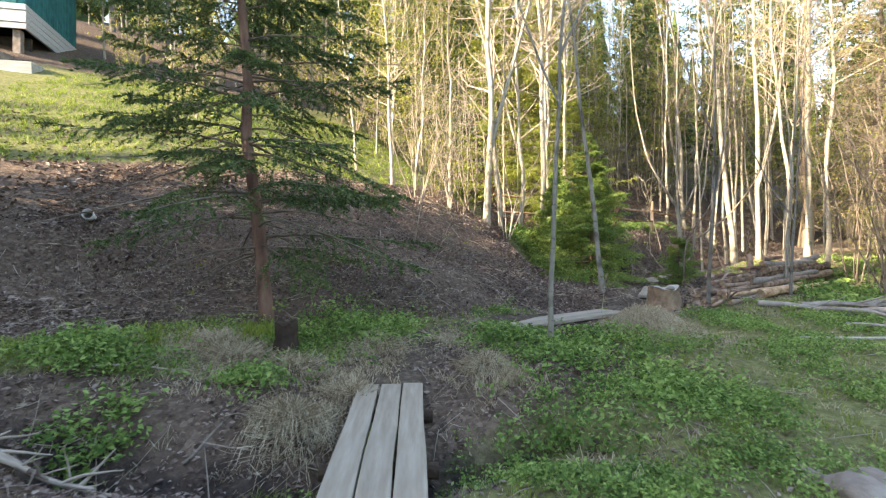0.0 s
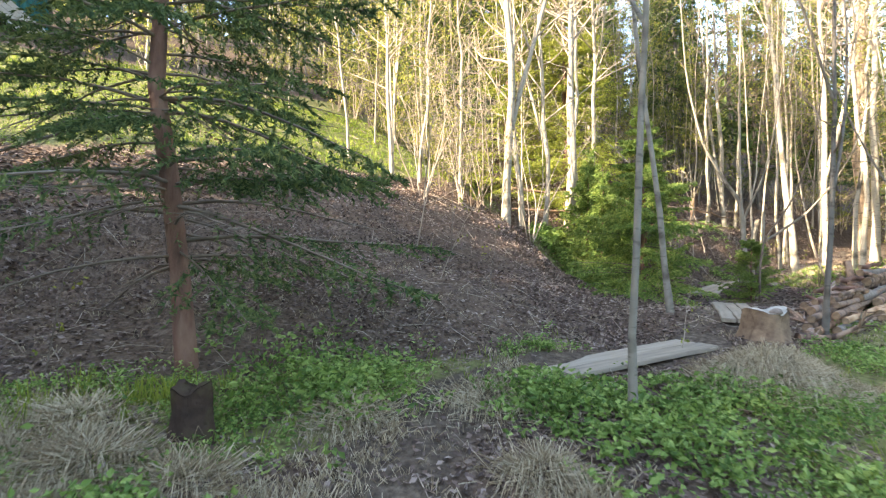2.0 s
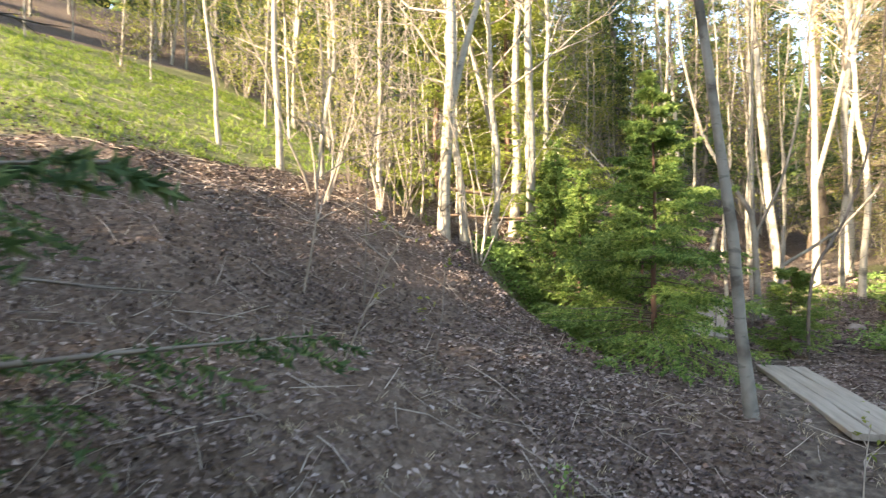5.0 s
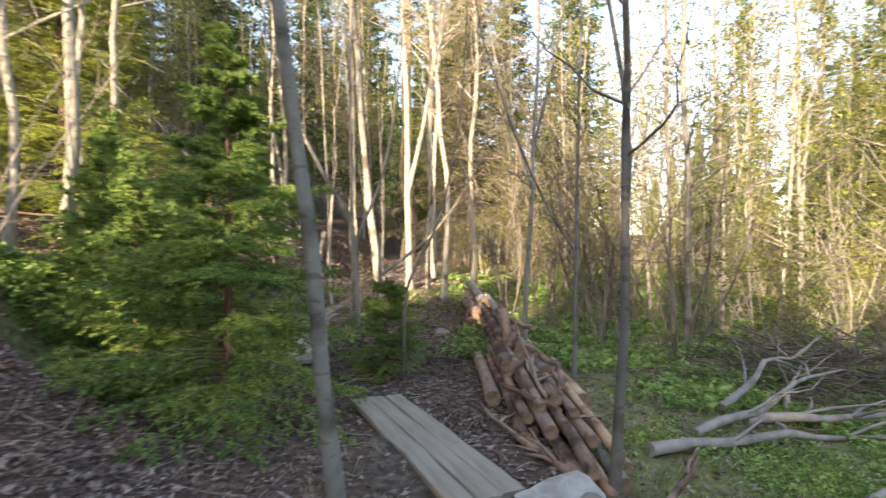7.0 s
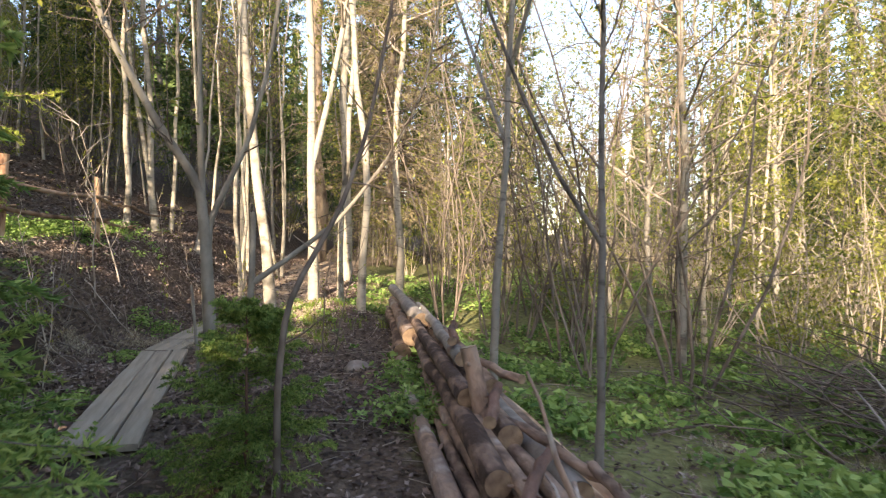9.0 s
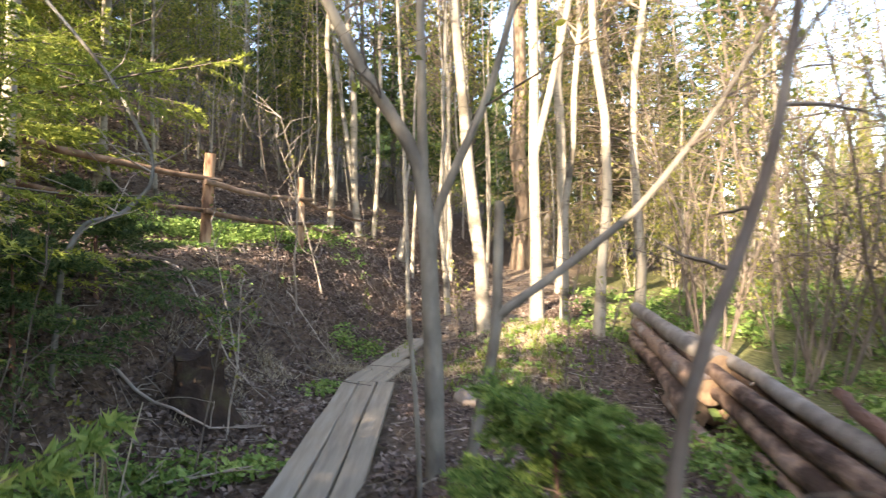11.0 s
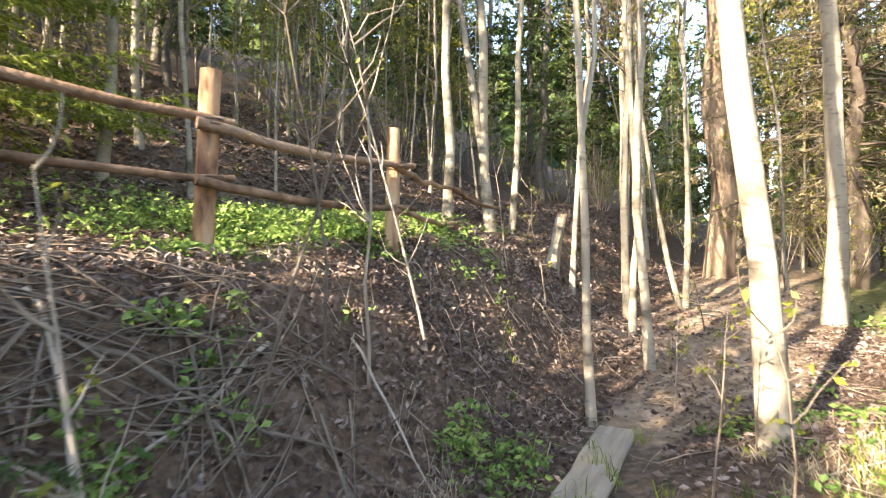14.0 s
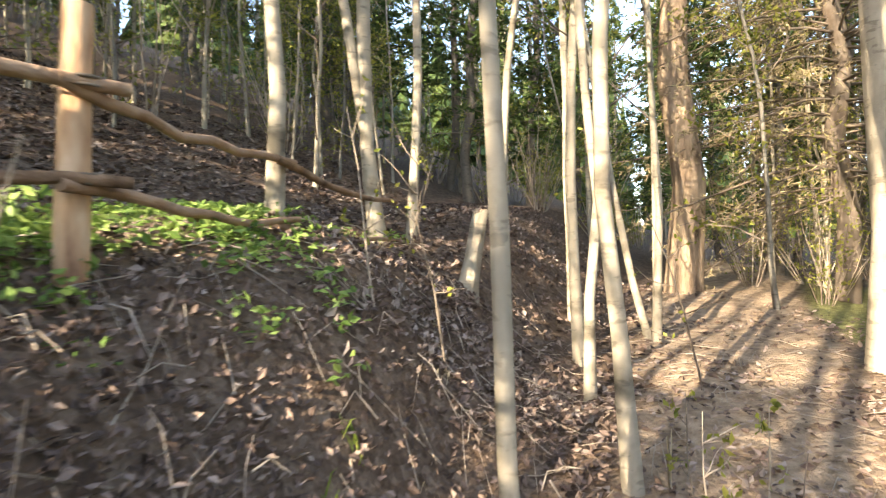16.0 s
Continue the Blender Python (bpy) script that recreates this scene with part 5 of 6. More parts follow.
def bank_brush():
    """Thin dead branches that lie over the edge of the bank."""
    rng = np.random.default_rng(93)
    g = Geo()
    for k in range(70):
        f = rng.random()
        x, y = 4.5 + 1.6 * f + 0.2 * rng.normal(), 16.25 + 0.75 * f + 0.2 * rng.normal()
        az, ln = radians(225 + rng.normal() * 38), rng.uniform(0.5, 1.5)
        t = np.linspace(0, ln, 7)
        px, py = x + np.cos(az) * t + 0.05 * rng.normal() * t ** 2, y + np.sin(az) * t
        p = np.stack([px, py, height(px, py) + rng.uniform(0.03, 0.14) + 0.03 * rng.normal() * t], 1)
        p[:, 2] = np.maximum(p[:, 2], height(px, py) + 0.01)
        g.tube(p, rng.uniform(0.003, 0.008) * np.linspace(1, 0.4, 7), 4, 0, cap=False)
        for _ in range(2):
            tw = wander(rng, p[rng.integers(1, 6)], side_way(az + rng.normal() * 0.7, radians(rng.uniform(-25, 30))), rng.uniform(0.15, 0.45), 4, 0.1)
            tw[:, 2] = np.maximum(tw[:, 2], height(tw[:, 0], tw[:, 1]) + 0.01)
            g.tube(tw, 0.0025 * np.linspace(1, 0.5, 4), 3, 0, cap=False)
    tagged(part("dead_brushwood", g, M_TWIG), "dry brown dead branches hanging over the bank", "brushwood", kind="stuff")


def bent_branch():
    """The crooked limb that hangs out of the spruce over the bank."""
    rng = np.random.default_rng(15)
    g = Geo()
    pts = np.array([(3.3, 15.6, 4.0), (3.8, 15.35, 3.5), (4.25, 15.15, 2.9), (4.5, 15.03, 2.35), (4.48, 15.0, 2.15), (4.3, 15.0, 1.95), (4.1, 15.0, 1.9), (3.98, 14.95, 1.65), (3.93, 14.9, ground_z(3.93, 14.9) - 0.05)])
    s = np.linspace(0, 8, 33)
    line = np.stack([np.interp(s, range(9), pts[:, i]) for i in range(3)], 1)
    line[1:-1] = (line[:-2] + 2 * line[1:-1] + line[2:]) / 4
    o = pts[-1]
    g.tube(line - o, np.linspace(0.010, 0.019, 33), 9, 0, rough=0.04, rng=rng)
    ob = thing("bent_tree", "thin crooked bare tree arching over the bank", "tree", Matrix.Translation(o), "slim trees")
    part("stem", g, M_GREY, ob)
    for _ in range(16):
        c = Geo()
        i = rng.integers(4, 28)
        tw = wander(rng, line[i] - o, side_way(rng.uniform(0, 6.283), radians(rng.uniform(-10, 50))), rng.uniform(0.2, 0.6), 5, 0.2)
        c.tube(tw, 0.007 * np.linspace(1, 0.3, 5), 4, 0, cap=False)
        part("twig", c, M_PALETWIG, ob)


def leaning_stem():
    """A thin dark tree that bends away from the boards."""
    rng = np.random.default_rng(19)
    o = np.array([4.83, 11.37, ground_z(4.83, 11.37)])
    pts = np.array([(4.83, 11.37, o[2] - 0.1), (4.83, 11.37, 1.0), (4.9, 11.38, 1.42), (5.3, 11.4, 1.95), (5.56, 11.45, 2.45), (5.85, 11.5, 3.4), (6.0, 11.55, 4.8)])
    s = np.linspace(0, 6, 25)
    line = np.stack([np.interp(s, range(7), pts[:, i]) for i in range(3)], 1) - o
    line[1:-1] = (line[:-2] + 2 * line[1:-1] + line[2:]) / 4
    g, c = Geo(), Geo()
    g.tube(line, np.linspace(0.02, 0.008, 25), 8, 0, rough=0.04, rng=rng)
    for _ in range(18):
        i = rng.integers(6, 25)
        tw = wander(rng, line[i], side_way(rng.uniform(0, 6.283), radians(rng.uniform(0, 60))), rng.uniform(0.25, 0.8), 5, 0.16)
        c.tube(tw, 0.006 * np.linspace(1, 0.3, 5), 4, 0, cap=False)
    ob = thing("leaning_tree", "thin dark leaning young tree beside the boards", "tree", Matrix.Translation(o), "slim trees")
    part("stem", g, M_TWIG, ob)
    part("crown", c, M_TWIG, ob)


def small_things():
    leaning_stem()
    # drain pipe end in the leafy slope
    x, y = -5.13, 8.23
    ob = thing("drain_pipe", "short dirty white plastic pipe end in the leaf litter", "pipe", pose(x, y, ground_z(x, y) + 0.07, 82, 0, 25))
    g = Geo()
    th = np.arange(24) * 2 * np.pi / 24
    prof = [(0.075, 0.2), (0.075, -0.4), (0.066, -0.4), (0.066, 0.2)]
    ring = np.array([[(r * math.cos(a), r * math.sin(a), z) for a in th] for r, z in prof])
    i = np.arange(24); j = (i + 1) % 24
    g.add(ring, np.concatenate([np.stack([k * 24 + i, k * 24 + j, ((k + 1) % 4) * 24 + j, ((k + 1) % 4) * 24 + i], 1) for k in range(4)]))
    part("tube", g, M_PIPE, ob)
    # dark disc that stands in for the shade inside the pipe
    g = Geo()
    g.tube([(0, 0, -0.34), (0, 0, -0.36)], [0.065, 0.065], 24)
    part("silt", g, M_DARK, ob, "dark disc for the shade inside the pipe")
    # stones
    rng = np.random.default_rng(8)
    for k, (x, y, r) in enumerate([(2.3, 3.15, 0.17), (2.55, 3.35, 0.13), (2.2, 3.4, 0.10), (7.2, 13.2, 0.12), (6.9, 14.6, 0.16), (3.33, 8.3, 0.06)]):
        bm = bmesh.new()
        bmesh.ops.create_icosphere(bm, subdivisions=3, radius=r)
        for v in bm.verts:
            d = noise.noise(v.co * (3.0 / r * 0.12) + Vector((k * 7, 0, 0)))
            v.co *= 1 + 0.5 * d + 0.22 * noise.noise(v.co * (1.1 / r) + Vector((0, k * 5, 0))) + 0.1 * noise.noise(v.co * (3.2 / r))
            v.co.z *= 0.65
        me = bpy.data.meshes.new("stone")
        bm.to_mesh(me); bm.free()
        me.materials.append(M_STONE)
        me.polygons.foreach_set("use_smooth", np.full(len(me.polygons), True))
        ob = tagged(new("stone", me), "rounded pale grey-brown stone half sunk in the ground", "stone", "stones")
        ob.matrix_basis = pose(x, y, ground_z(x, y) + r * 0.2 if k < 5 else 0.62, 0, 0, 40 * k)


def house():
    """The hut at the top of the grass slope, of which a corner shows."""
    x, y = -14.9, 20.2
    z = ground_z(x, y)
    turn = 14
    ob = thing("house", "small hut with teal board walls on a grey timber base", "house", pose(x, y, z - 0.1, 0, 0, turn))
    g = Geo(); g.box((-7, 0.08, 1.95), (-0.08, 5, 4.7)); part("wall", g, M_TEAL, ob, "teal painted wall", smooth=False)
    w = 0.16
    for i in range(42):
        g = Geo(); g.box((-7 + i * w + 0.008, 0.03, 1.9), (-7 + (i + 1) * w - 0.008, 0.08, 4.7)); part("wall_board", g, M_TEAL, ob, smooth=False)
    for i in range(28):
        g = Geo(); g.box((-0.08, 0.1 + i * w, 1.9), (-0.03, 0.1 + (i + 1) * w - 0.016, 4.7)); part("wall_board", g, M_TEAL, ob, smooth=False)
    for i in range(4):
        g = Geo(); g.box((-7.05, -0.06 - 0.03 * (i % 2), 1.02 + i * 0.22), (0.06, 0.02, 1.02 + (i + 1) * 0.22 - 0.015)); part("base_board", g, M_PALEWOOD, ob, "weathered pale grey base board", smooth=False)
        g = Geo(); g.box((-0.02, 0.03, 1.02 + i * 0.22), (0.06, 4.9, 1.02 + (i + 1) * 0.22 - 0.015)); part("base_board", g, M_PALEWOOD, ob, "weathered pale grey base board", smooth=False)
    for px in (-6.6, -4.4, -2.2, -0.3):
        g = Geo(); g.box((px - 0.12, 0.1, -0.6), (px + 0.12, 0.4, 1.02)); part("pier", g, M_STONE, ob, "pale stone pier", smooth=False)
        g = Geo(); g.box((px - 0.12, 4.4, -1.2), (px + 0.12, 4.7, 1.02)); part("pier", g, M_STONE, ob, "pale stone pier", smooth=False)
    # dark sheet set back in the opening, in place of the shade there
    g = Geo(); g.box((-6.9, 1.0, -0.5), (-0.2, 1.1, 1.02)); part("crawl_space_board", g, M_DARK, ob, "dark sheet for the shade under the floor", smooth=False)
    g = Geo()
    g.add([(-7.4, -0.5, 4.55), (0.4, -0.5, 4.55), (0.4, 2.5, 6.0), (-7.4, 2.5, 6.0), (-7.4, 5.5, 4.55), (0.4, 5.5, 4.55), (-7.4, -0.5, 4.65), (0.4, -0.5, 4.65), (0.4, 2.5, 6.1), (-7.4, 2.5, 6.1), (-7.4, 5.5, 4.65), (0.4, 5.5, 4.65)],
          [(0, 3, 2, 1), (3, 4, 5, 2), (6, 7, 8, 9), (9, 8, 11, 10), (0, 1, 7, 6), (4, 10, 11, 5), (1, 2, 8, 7), (2, 5, 11, 8), (0, 6, 9, 3), (3, 9, 10, 4)])
    part("roof", g, M_ROOF, ob, smooth=False)
    for i, (sx, sy) in enumerate(((-15.2, 18.4), (-13.6, 17.6))):
        sz = ground_z(sx, sy)
        g = Geo(); g.box((-0.9, -0.45, -0.3), (0.9, 0.45, 0.14))
        s = part("stone_slab", g, M_STONE if i == 0 else M_PALEWOOD, None, smooth=False)
        s.matrix_basis = pose(sx, sy, sz, 6, 0, 14)
        tagged(s, "pale flat slab set in the grass below the hut", "slab", "slabs")


# ---- low growth and litter ----
def scatter(rng, n, x0, x1, y0, y1, keep):
    x, y = rng.uniform(x0, x1, n), rng.uniform(y0, y1, n)
    m = rng.random(n) < keep(x, y)
    return x[m], y[m]


def on_boards(x, y):
    hit = np.zeros(np.shape(x), bool)
    for (ax, ay), (bx, by), w in BOARD_LINES:
        dx, dy = bx - ax, by - ay
        t = np.clip(((x - ax) * dx + (y - ay) * dy) / (dx * dx + dy * dy), 0, 1)
        hit |= np.hypot(x - ax - t * dx, y - ay - t * dy) < w / 2 + 0.03
    return hit


def litter():
    rng = np.random.default_rng(201)
    g = Geo()
    for n, (x0, x1, y0, y1), size in ((95000, (-6, 3, 5, 14), 0.025), (130000, (1, 11, 8, 19), 0.025), (34000, (-5, 2.5, 2, 6.5), 0.025), (34000, (4, 14, 16, 24), 0.032), (14000, (-12, -4, 6, 14), 0.05), (24000, (-1, 11, 18.5, 27), 0.045)):
        x, y = scatter(rng, n, x0, x1, y0, y1, lambda x, y: np.clip(1.0 - 0.8 * turf_cover(x, y) - 0.65 * track_cover(x, y), 0, 1) * (0.55 + 0.45 * wave(x, y, 0.4, 8)))
        m = ~on_boards(x, y)
        x, y = x[m], y[m]
        z = height(x, y) + rng.uniform(0.004, 0.03, len(x))
        steep = (bank_dist(x, y) > 0) & (bank_dist(x, y) < 1.6)
        z = z + 0.02 * steep
        g.leaves(np.stack([x, y, z], 1)[~steep], size, rng, 0, flat=0.72)
        g.leaves(np.stack([x, y, z], 1)[steep], size * 0.85, rng, 0, flat=0.3)
    # thick drift on the bank
    x, y = scatter(rng, 30000, 3.2, 9.5, 12.8, 20, lambda x, y: ((bank_dist(x, y) > -0.3) & (bank_dist(x, y) < 1.9)) * (0.4 + 0.6 * wave(x, y, 0.3, 12)))
    g.leaves(np.stack([x, y, height(x, y) + rng.uniform(0.015, 0.07, len(x))], 1)[~on_boards(x, y)], 0.026, rng, 0, flat=0.35)
    # loose leaves in the gully below the bank
    x, y = scatter(rng, 9000, 2.8, 5.8, 12.2, 16.0, lambda x, y: 0.5 + 0.5 * wave(x, y, 0.25, 3))
    g.leaves(np.stack([x, y, height(x, y) + rng.uniform(0.01, 0.05, len(x))], 1)[~on_boards(x, y)], 0.03, rng, 0, flat=0.5)
    tagged(part("leaf_litter", g, M_DEADLEAF, smooth=False), "brown and grey fallen leaves lying thick on the slopes", "leaf litter", kind="stuff")
    g = Geo()
    x, y = scatter(rng, 5200, -6, 12, 2, 21, lambda x, y: 0.75 - 0.45 * turf_cover(x, y))
    for a, b in zip(x[~on_boards(x, y)], y[~on_boards(x, y)]):
        az, ln = rng.uniform(0, 6.283), rng.uniform(0.12, 0.5)
        p = np.array([(a + math.cos(az) * ln * f, b + math.sin(az) * ln * f + 0.02 * math.sin(6 * f), 0) for f in (0, 0.5, 1)])
        p[:, 2] = height(p[:, 0], p[:, 1]) + rng.uniform(0.008, 0.05, 3)
        g.tube(p, rng.uniform(0.002, 0.005) * np.array([1, 0.9, 0.5]), 3, 0, cap=False)
    x, y = scatter(rng, 800, 3.2, 9.5, 12.8, 20, lambda x, y: ((bank_dist(x, y) > -0.2) & (bank_dist(x, y) < 1.8)) * 1.0)
    for a, b in zip(x, y):
        az, ln = rng.uniform(0, 6.283), rng.uniform(0.08, 0.35)
        p = np.array([(a + math.cos(az) * ln * f, b + math.sin(az) * ln * f + 0.05 * math.sin(5 * f), 0) for f in (0, 0.5, 1)])
        p[:, 2] = height(p[:, 0], p[:, 1]) + rng.uniform(0.03, 0.09, 3)
        g.tube(p, rng.uniform(0.002, 0.006) * np.array([1, 0.9, 0.5]), 3, 0, cap=False)
    tagged(part("fallen_twigs", g, M_PALETWIG), "thin dry twigs strewn over the woodland floor", "twigs", kind="stuff")


def herbs():
    rng = np.random.default_rng(202)
    g = Geo()

    def rosettes(x, y, size, tall, n):
        z = height(x, y)
        at, up = [], []
        for k in range(n):
            az, out = rng.uniform(0, 6.283, len(x)), rng.uniform(0.2, 1.0, len(x)) * tall
            at.append(np.stack([x + np.cos(az) * out, y + np.sin(az) * out, z + tall * rng.uniform(0.25, 1.0, len(x))], 1))
        at = np.concatenate(at)
        g.leaves(at, size, rng, 0, flat=0.45)

    dense = lambda x, y: turf_cover(x, y) * np.clip(0.3 + 1.2 * wave(x, y, 0.26, 9), 0, 1)
    for n, box, size, tall, k in ((9000, (-5, 2.2, 3.0, 8.0), 0.017, 0.09, 14), (15000, (0.4, 8.5, 2.4, 9.0), 0.018, 0.09, 14), (5000, (6, 13, 5, 13), 0.035, 0.10, 8), (2600, (1.2, 3.4, 12, 15), 0.04, 0.18, 10), (5000, (4.0, 9.6, 17, 20.8), 0.03, 0.10, 10), (9000, (6, 24, 8, 18), 0.05, 0.16, 7)):
        x, y = scatter(rng, n, *box, dense)
        m = ~on_boards(x, y)
        rosettes(x[m], y[m], size, tall, k)
    # lusher clumps of taller leaves
    for cx, cy, r, n, tall in ((-3.0, 4.95, 0.45, 120, 0.22), (-2.4, 3.9, 0.3, 50, 0.14), (-0.5, 4.1, 0.12, 14, 0.12), (-1.6, 4.75, 0.3, 50, 0.14), (1.0, 4.1, 0.5, 70, 0.14), (2.0, 4.8, 0.7, 90, 0.14), (-1.0, 6.6, 0.7, 160, 0.16), (0.7, 6.55, 0.5, 90, 0.15), (1.25, 5.9, 0.8, 170, 0.11), (1.7, 6.6, 0.6, 80, 0.1),
                           (3.85, 14.0, 0.3, 40, 0.2), (4.3, 13.1, 0.25, 30, 0.16), (5.9, 18.9, 0.7, 90, 0.24), (5.6, 19.3, 0.6, 60, 0.28), (6.5, 18.5, 0.5, 60, 0.12), (7.4, 19.0, 0.6, 60, 0.12), (4.9, 19.2, 0.8, 80, 0.2), (4.3, 14.3, 0.3, 40, 0.12), (4.9, 14.2, 0.25, 24, 0.1), (5.4, 16.6, 0.3, 20, 0.1), (6.0, 15.7, 0.12, 10, 0.12), (5.2, 16.0, 0.2, 18, 0.12), (6.9, 16.9, 0.25, 30, 0.16), (7.6, 15.0, 0.6, 22, 0.07), (8.2, 15.4, 0.5, 20, 0.07), (8.7, 16.5, 0.4, 16, 0.08), (9.6, 16.2, 0.8, 40, 0.1), (6.3, 11.6, 0.4, 50, 0.25), (7.3, 12.3, 0.5, 60, 0.2)):
        rosettes(cx + rng.normal(size=n) * r * 0.5, cy + rng.normal(size=n) * r * 0.5, 0.028, tall, 15)
    tagged(part("herbs", g, M_PLANT, smooth=False), "fresh green ground elder and wood herbs carpeting the ground", "herbs", kind="stuff")


def grasses():
    rng = np.random.default_rng(203)

    def tufts(g, x, y, n, tall, spread, width, bend):
        x, y = np.repeat(x, n), np.repeat(y, n)
        az = rng.uniform(0, 6.283, len(x))
        px, py = x + rng.normal(size=len(x)) * 0.03, y + rng.normal(size=len(x)) * 0.03
        way = np.stack([np.cos(az) * spread * rng.uniform(0.2, 1, len(x)), np.sin(az) * spread * rng.uniform(0.2, 1, len(x)), np.ones(len(x))], 1)
        way /= np.linalg.norm(way, axis=1)[:, None]
        g.blades(np.stack([px, py, height(px, py) - 0.01], 1), way, tall * rng.uniform(0.5, 1.2, len(x)), width, rng, 0, bend)

    dry = Geo()
    for cx, cy, r, n, tall in ((-1.1, 4.15, 0.25, 40, 0.24), (-0.55, 5.75, 0.3, 34, 0.13), (0.55, 7.0, 0.4, 40, 0.15), (0.9, 3.55, 0.3, 40, 0.26), (-1.9, 4.9, 0.5, 70, 0.18), (-2.6, 5.3, 0.5, 60, 0.2), (0.5, 5.0, 0.3, 40, 0.2), (-0.9, 5.2, 0.3, 40, 0.16),
                               (3.0, 6.7, 0.4, 60, 0.13), (6.4, 16.4, 0.25, 18, 0.24), (5.6, 15.95, 0.25, 14, 0.22), (5.0, 15.5, 0.3, 14, 0.2), (7.3, 15.3, 0.5, 40, 0.16), (8.3, 15.5, 0.6, 60, 0.16), (7.7, 14.7, 0.4, 30, 0.14)):
        tufts(dry, cx + rng.normal(size=n) * r * 0.55, cy + rng.normal(size=n) * r * 0.55, 20, tall, 1.3, 0.0026, 0.75)
    # the combed-over pale mound of last year's grass
    for cx, cy, r, n, up in ((2.45, 6.85, 0.36, 5200, 0.07), (2.75, 7.2, 0.2, 900, 0.04), (-1.1, 4.15, 0.2, 900, 0.1), (0.9, 3.6, 0.16, 600, 0.1), (0.42, 5.35, 0.16, 600, 0.1), (-1.95, 5.3, 0.28, 900, 0.06), (-1.4, 5.15, 0.22, 700, 0.06), (-0.75, 4.75, 0.2, 600, 0.06), (-2.3, 5.75, 0.25, 600, 0.05), (0.2, 6.5, 0.3, 700, 0.03), (-0.75, 6.1, 0.25, 600, 0.03)):
        ox, oy = rng.normal(size=n) * r * 0.6, rng.normal(size=n) * r * 0.6
        far = np.hypot(ox, oy)
        at = np.stack([cx + ox, cy + oy, height(cx + ox, cy + oy) + up * np.exp(-(far / r) ** 2 * 1.5)], 1)
        way = np.stack([ox / (far + 0.03) + 0.5 * rng.normal(size=n), oy / (far + 0.03) + 0.5 * rng.normal(size=n) - 0.4, rng.uniform(0.1, 0.7, n)], 1)
        dry.blades(at, way / np.linalg.norm(way, axis=1)[:, None], rng.uniform(0.12, 0.3, n), 0.003, rng, 0, 0.7)
    x, y = scatter(rng, 300, 3.2, 9.0, 13, 20, lambda x, y: ((bank_dist(x, y) > 0.1) & (bank_dist(x, y) < 1.5)) * np.clip(0.3 + 0.9 * wave(x, y, 0.3, 4), 0, 1))
    tufts(dry, x, y, 9, 0.14, 1.2, 0.0022, 0.9)
    x, y = scatter(rng, 6000, -5, 9, 2, 10, lambda x, y: 0.25 + 0.5 * turf_cover(x, y) + 0.25 * track_cover(x, y))
    m = ~on_boards(x, y)
    tufts(dry, x[m], y[m], 9, 0.12, 1.4, 0.0022, 0.6)
    x, y = scatter(rng, 5200, 9.5, 30, 3, 18, lambda x, y: smooth01((x * 0.772 - (y - 5) * 0.636 - 6.5) / 4) * np.clip(0.25 + 0.9 * wave(x, y, 0.7, 3), 0, 1))
    for part_of, tall in ((0, 0.5), (1, 0.8), (2, 1.15)):
        tufts(dry, x[part_of::3], y[part_of::3], 12, tall, 0.5, 0.005, 0.2)
    tagged(part("dry_grass", dry, M_STRAW, smooth=False), "bleached dry grass tussocks and standing reeds", "dry grass", kind="stuff")
    green = Geo()
    x, y = scatter(rng, 10500, -12, 1.5, 8, 22, lambda x, y: (hill_dist(x, y) > 5) * turf_cover(x, y))
    tufts(green, x, y, 7, 0.13, 0.8, 0.006, 0.4)
    x, y = scatter(rng, 2600, -4.5, 9, 2.4, 9, lambda x, y: 0.6 * turf_cover(x, y))
    m = ~on_boards(x, y)
    tufts(green, x[m], y[m], 9, 0.15, 0.6, 0.0028, 0.3)
    for cx, cy, n in ((8.3, 15.2, 46), (7.7, 14.8, 34), (8.9, 15.6, 30), (7.4, 15.6, 20), (-2.9, 5.6, 26), (-3.6, 4.6, 20), (-2.0, 6.2, 20), (7.55, 17.5, 5), (7.25, 16.8, 5)):
        tufts(green, cx + rng.normal(size=n) * (0.4 if cx > 7.3 else 0.2), cy + rng.normal(size=n) * (0.35 if cx > 7.3 else 0.2), 14, 0.16 if cx > 7.3 else 0.26, 0.6, 0.0035, 0.35)
    tagged(part("green_grass", green, M_GRASS, smooth=False), "fresh green grass on the sunlit slope and path edges", "grass", kind="stuff")
    # dead flower stalks
    for k, (x, y, tall) in enumerate(((4.15, 13.66, 0.7), (4.05, 13.55, 0.6), (9.15, 17.9, 0.3), (8.7, 16.9, 0.35))):
        g = Geo()
        for _ in range(3):
            g.tube(wander(rng, (0, 0, -0.03), side_way(rng.uniform(0, 6.283), radians(82)), tall, 6, 0.05), 0.006 * np.linspace(1, 0.5, 6), 5)
        ob = tagged(part("dead_stalk", g, M_STRAW), "dry yellow dead plant stalk", "stalk", "dead stalks")
        ob.matrix_basis = pose(x, y, ground_z(x, y))


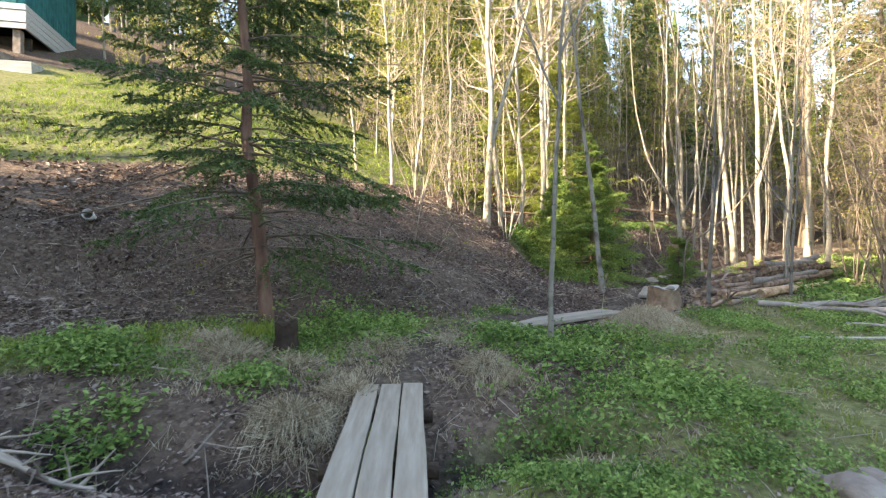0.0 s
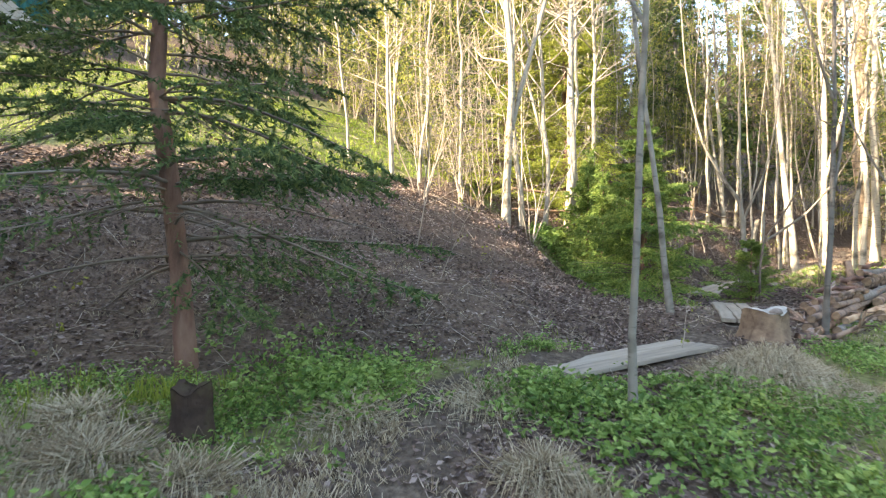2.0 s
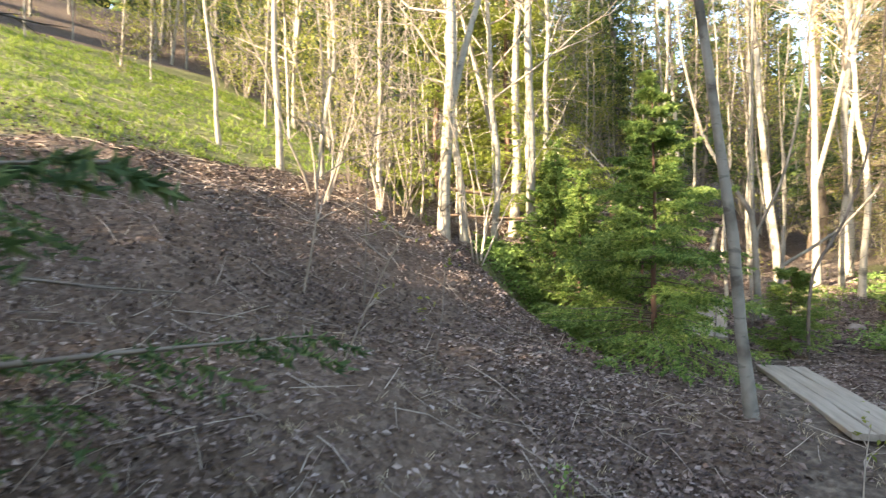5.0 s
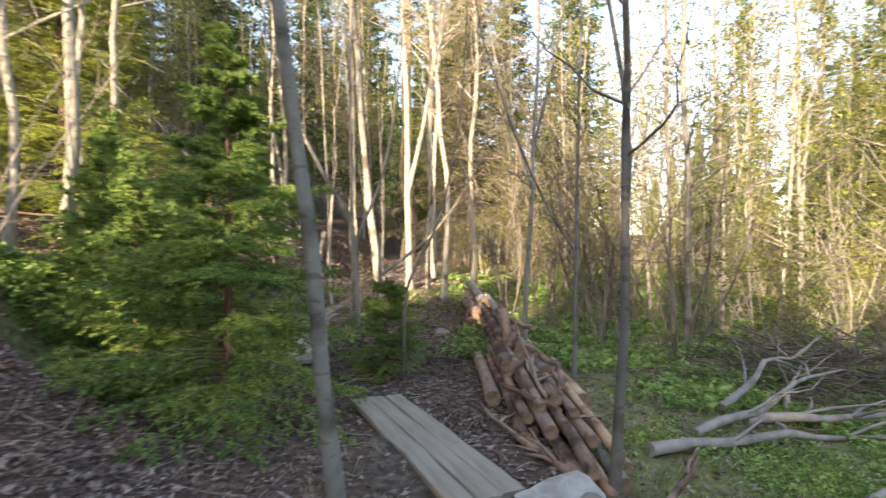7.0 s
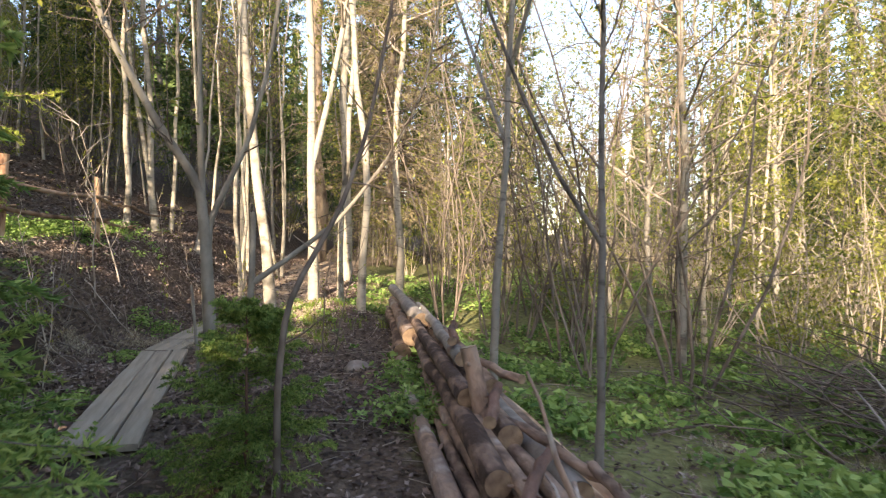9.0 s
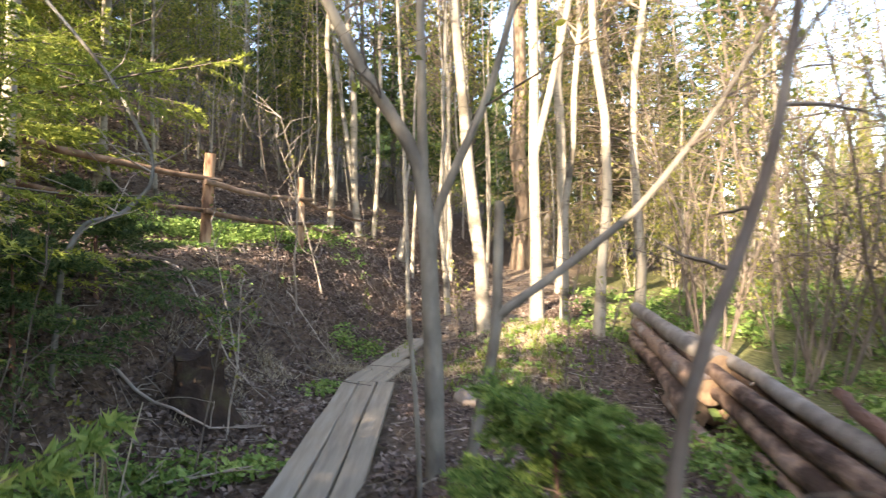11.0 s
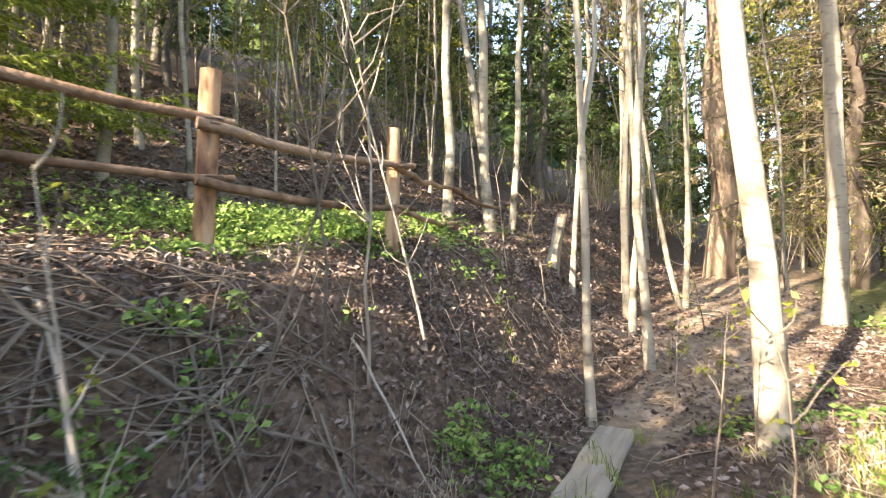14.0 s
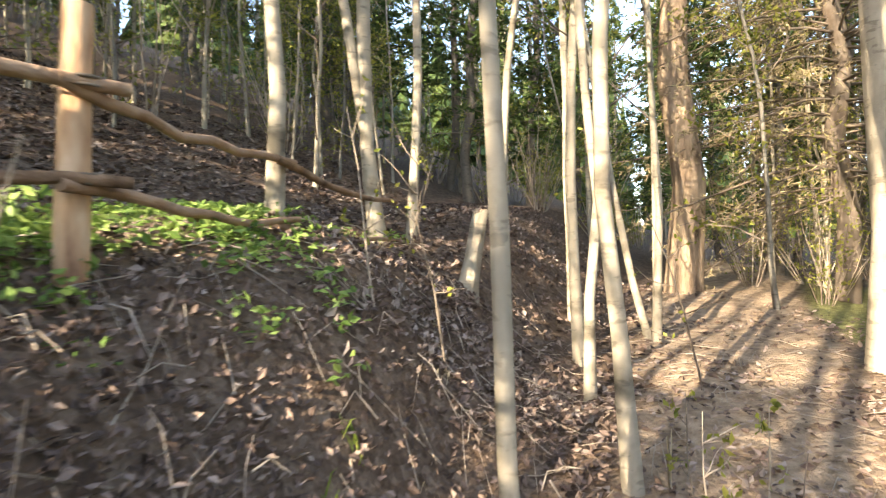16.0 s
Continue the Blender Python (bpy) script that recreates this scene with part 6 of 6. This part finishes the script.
# ---- set it all out ----
def bz(x, y, d=0.055):
    return max(ground_z(x + i, y + j) for i in (-0.2, 0, 0.2) for j in (-0.2, 0, 0.2)) + d


BOARD_LINES = [((-0.22, 0.4), (-0.455, 5.01), 0.55), ((0.82, 7.3), (2.52, 8.3), 0.48), ((3.3, 8.87), (4.12, 10.92), 0.48), ((4.55, 12.8), (6.4, 15.58), 0.5), ((6.4, 15.66), (8.1, 17.17), 0.42)]
boards("footbridge", "narrow grey plank footbridge of three boards over a ditch", *BOARD_LINES[0][:2], 0.02, 0.02, 0.55, 3, 1, 4)
boards("boardwalk", "short pale weathered board laid across the path", *BOARD_LINES[1][:2], bz(0.82, 7.3, -0.02), bz(2.52, 8.3, -0.03), 0.5, 2, 2)
boards("boardwalk", "grey plank walkway of three boards on the damp path", *BOARD_LINES[2][:2], bz(3.3, 8.87), bz(4.12, 10.92), 0.48, 3, 3)
boards("boardwalk", "grey plank walkway of three boards on the damp path", *BOARD_LINES[3][:2], bz(4.55, 12.8), bz(6.4, 15.58), 0.5, 3, 4, 3)
boards("boardwalk", "worn plank walkway with one broken short board", *BOARD_LINES[4][:2], bz(6.4, 15.66, 0.03), bz(8.1, 17.17, 0.015), 0.42, 2, 5, 2, 0.032, short={1: (0.45, -0.27)}, shares=[0.64, 0.36])
fence()
log_pile()
stump(3.28, 8.42, 0.22, 0.30, "broad mossy tree stump with a pale sawn top", 1, M_BROWNCUT, M_OLDCUT)
stump(-1.56, 5.65, 0.10, 0.32, "small dark reddish rotten stump in dry grass", 2, M_MOSS, M_MOSS, z=ground_z(-1.54, 5.6) - 0.01)
stump(4.8, 15.15, 0.16, 0.4, "dark rotten stump in the leafy bank", 3, M_MOSS, M_MOSS)
stump(9.42, 20.22, 0.06, 0.66, "pale broken birch stub on the bank edge", 4, M_BIRCH, M_CUT).rotation_euler = (0.0, 0.22, 0.0)
place_trees()
saplings()
bent_branch()
brush_pile()
bank_brush()
small_things()
house()
litter()
herbs()
grasses()
woods()
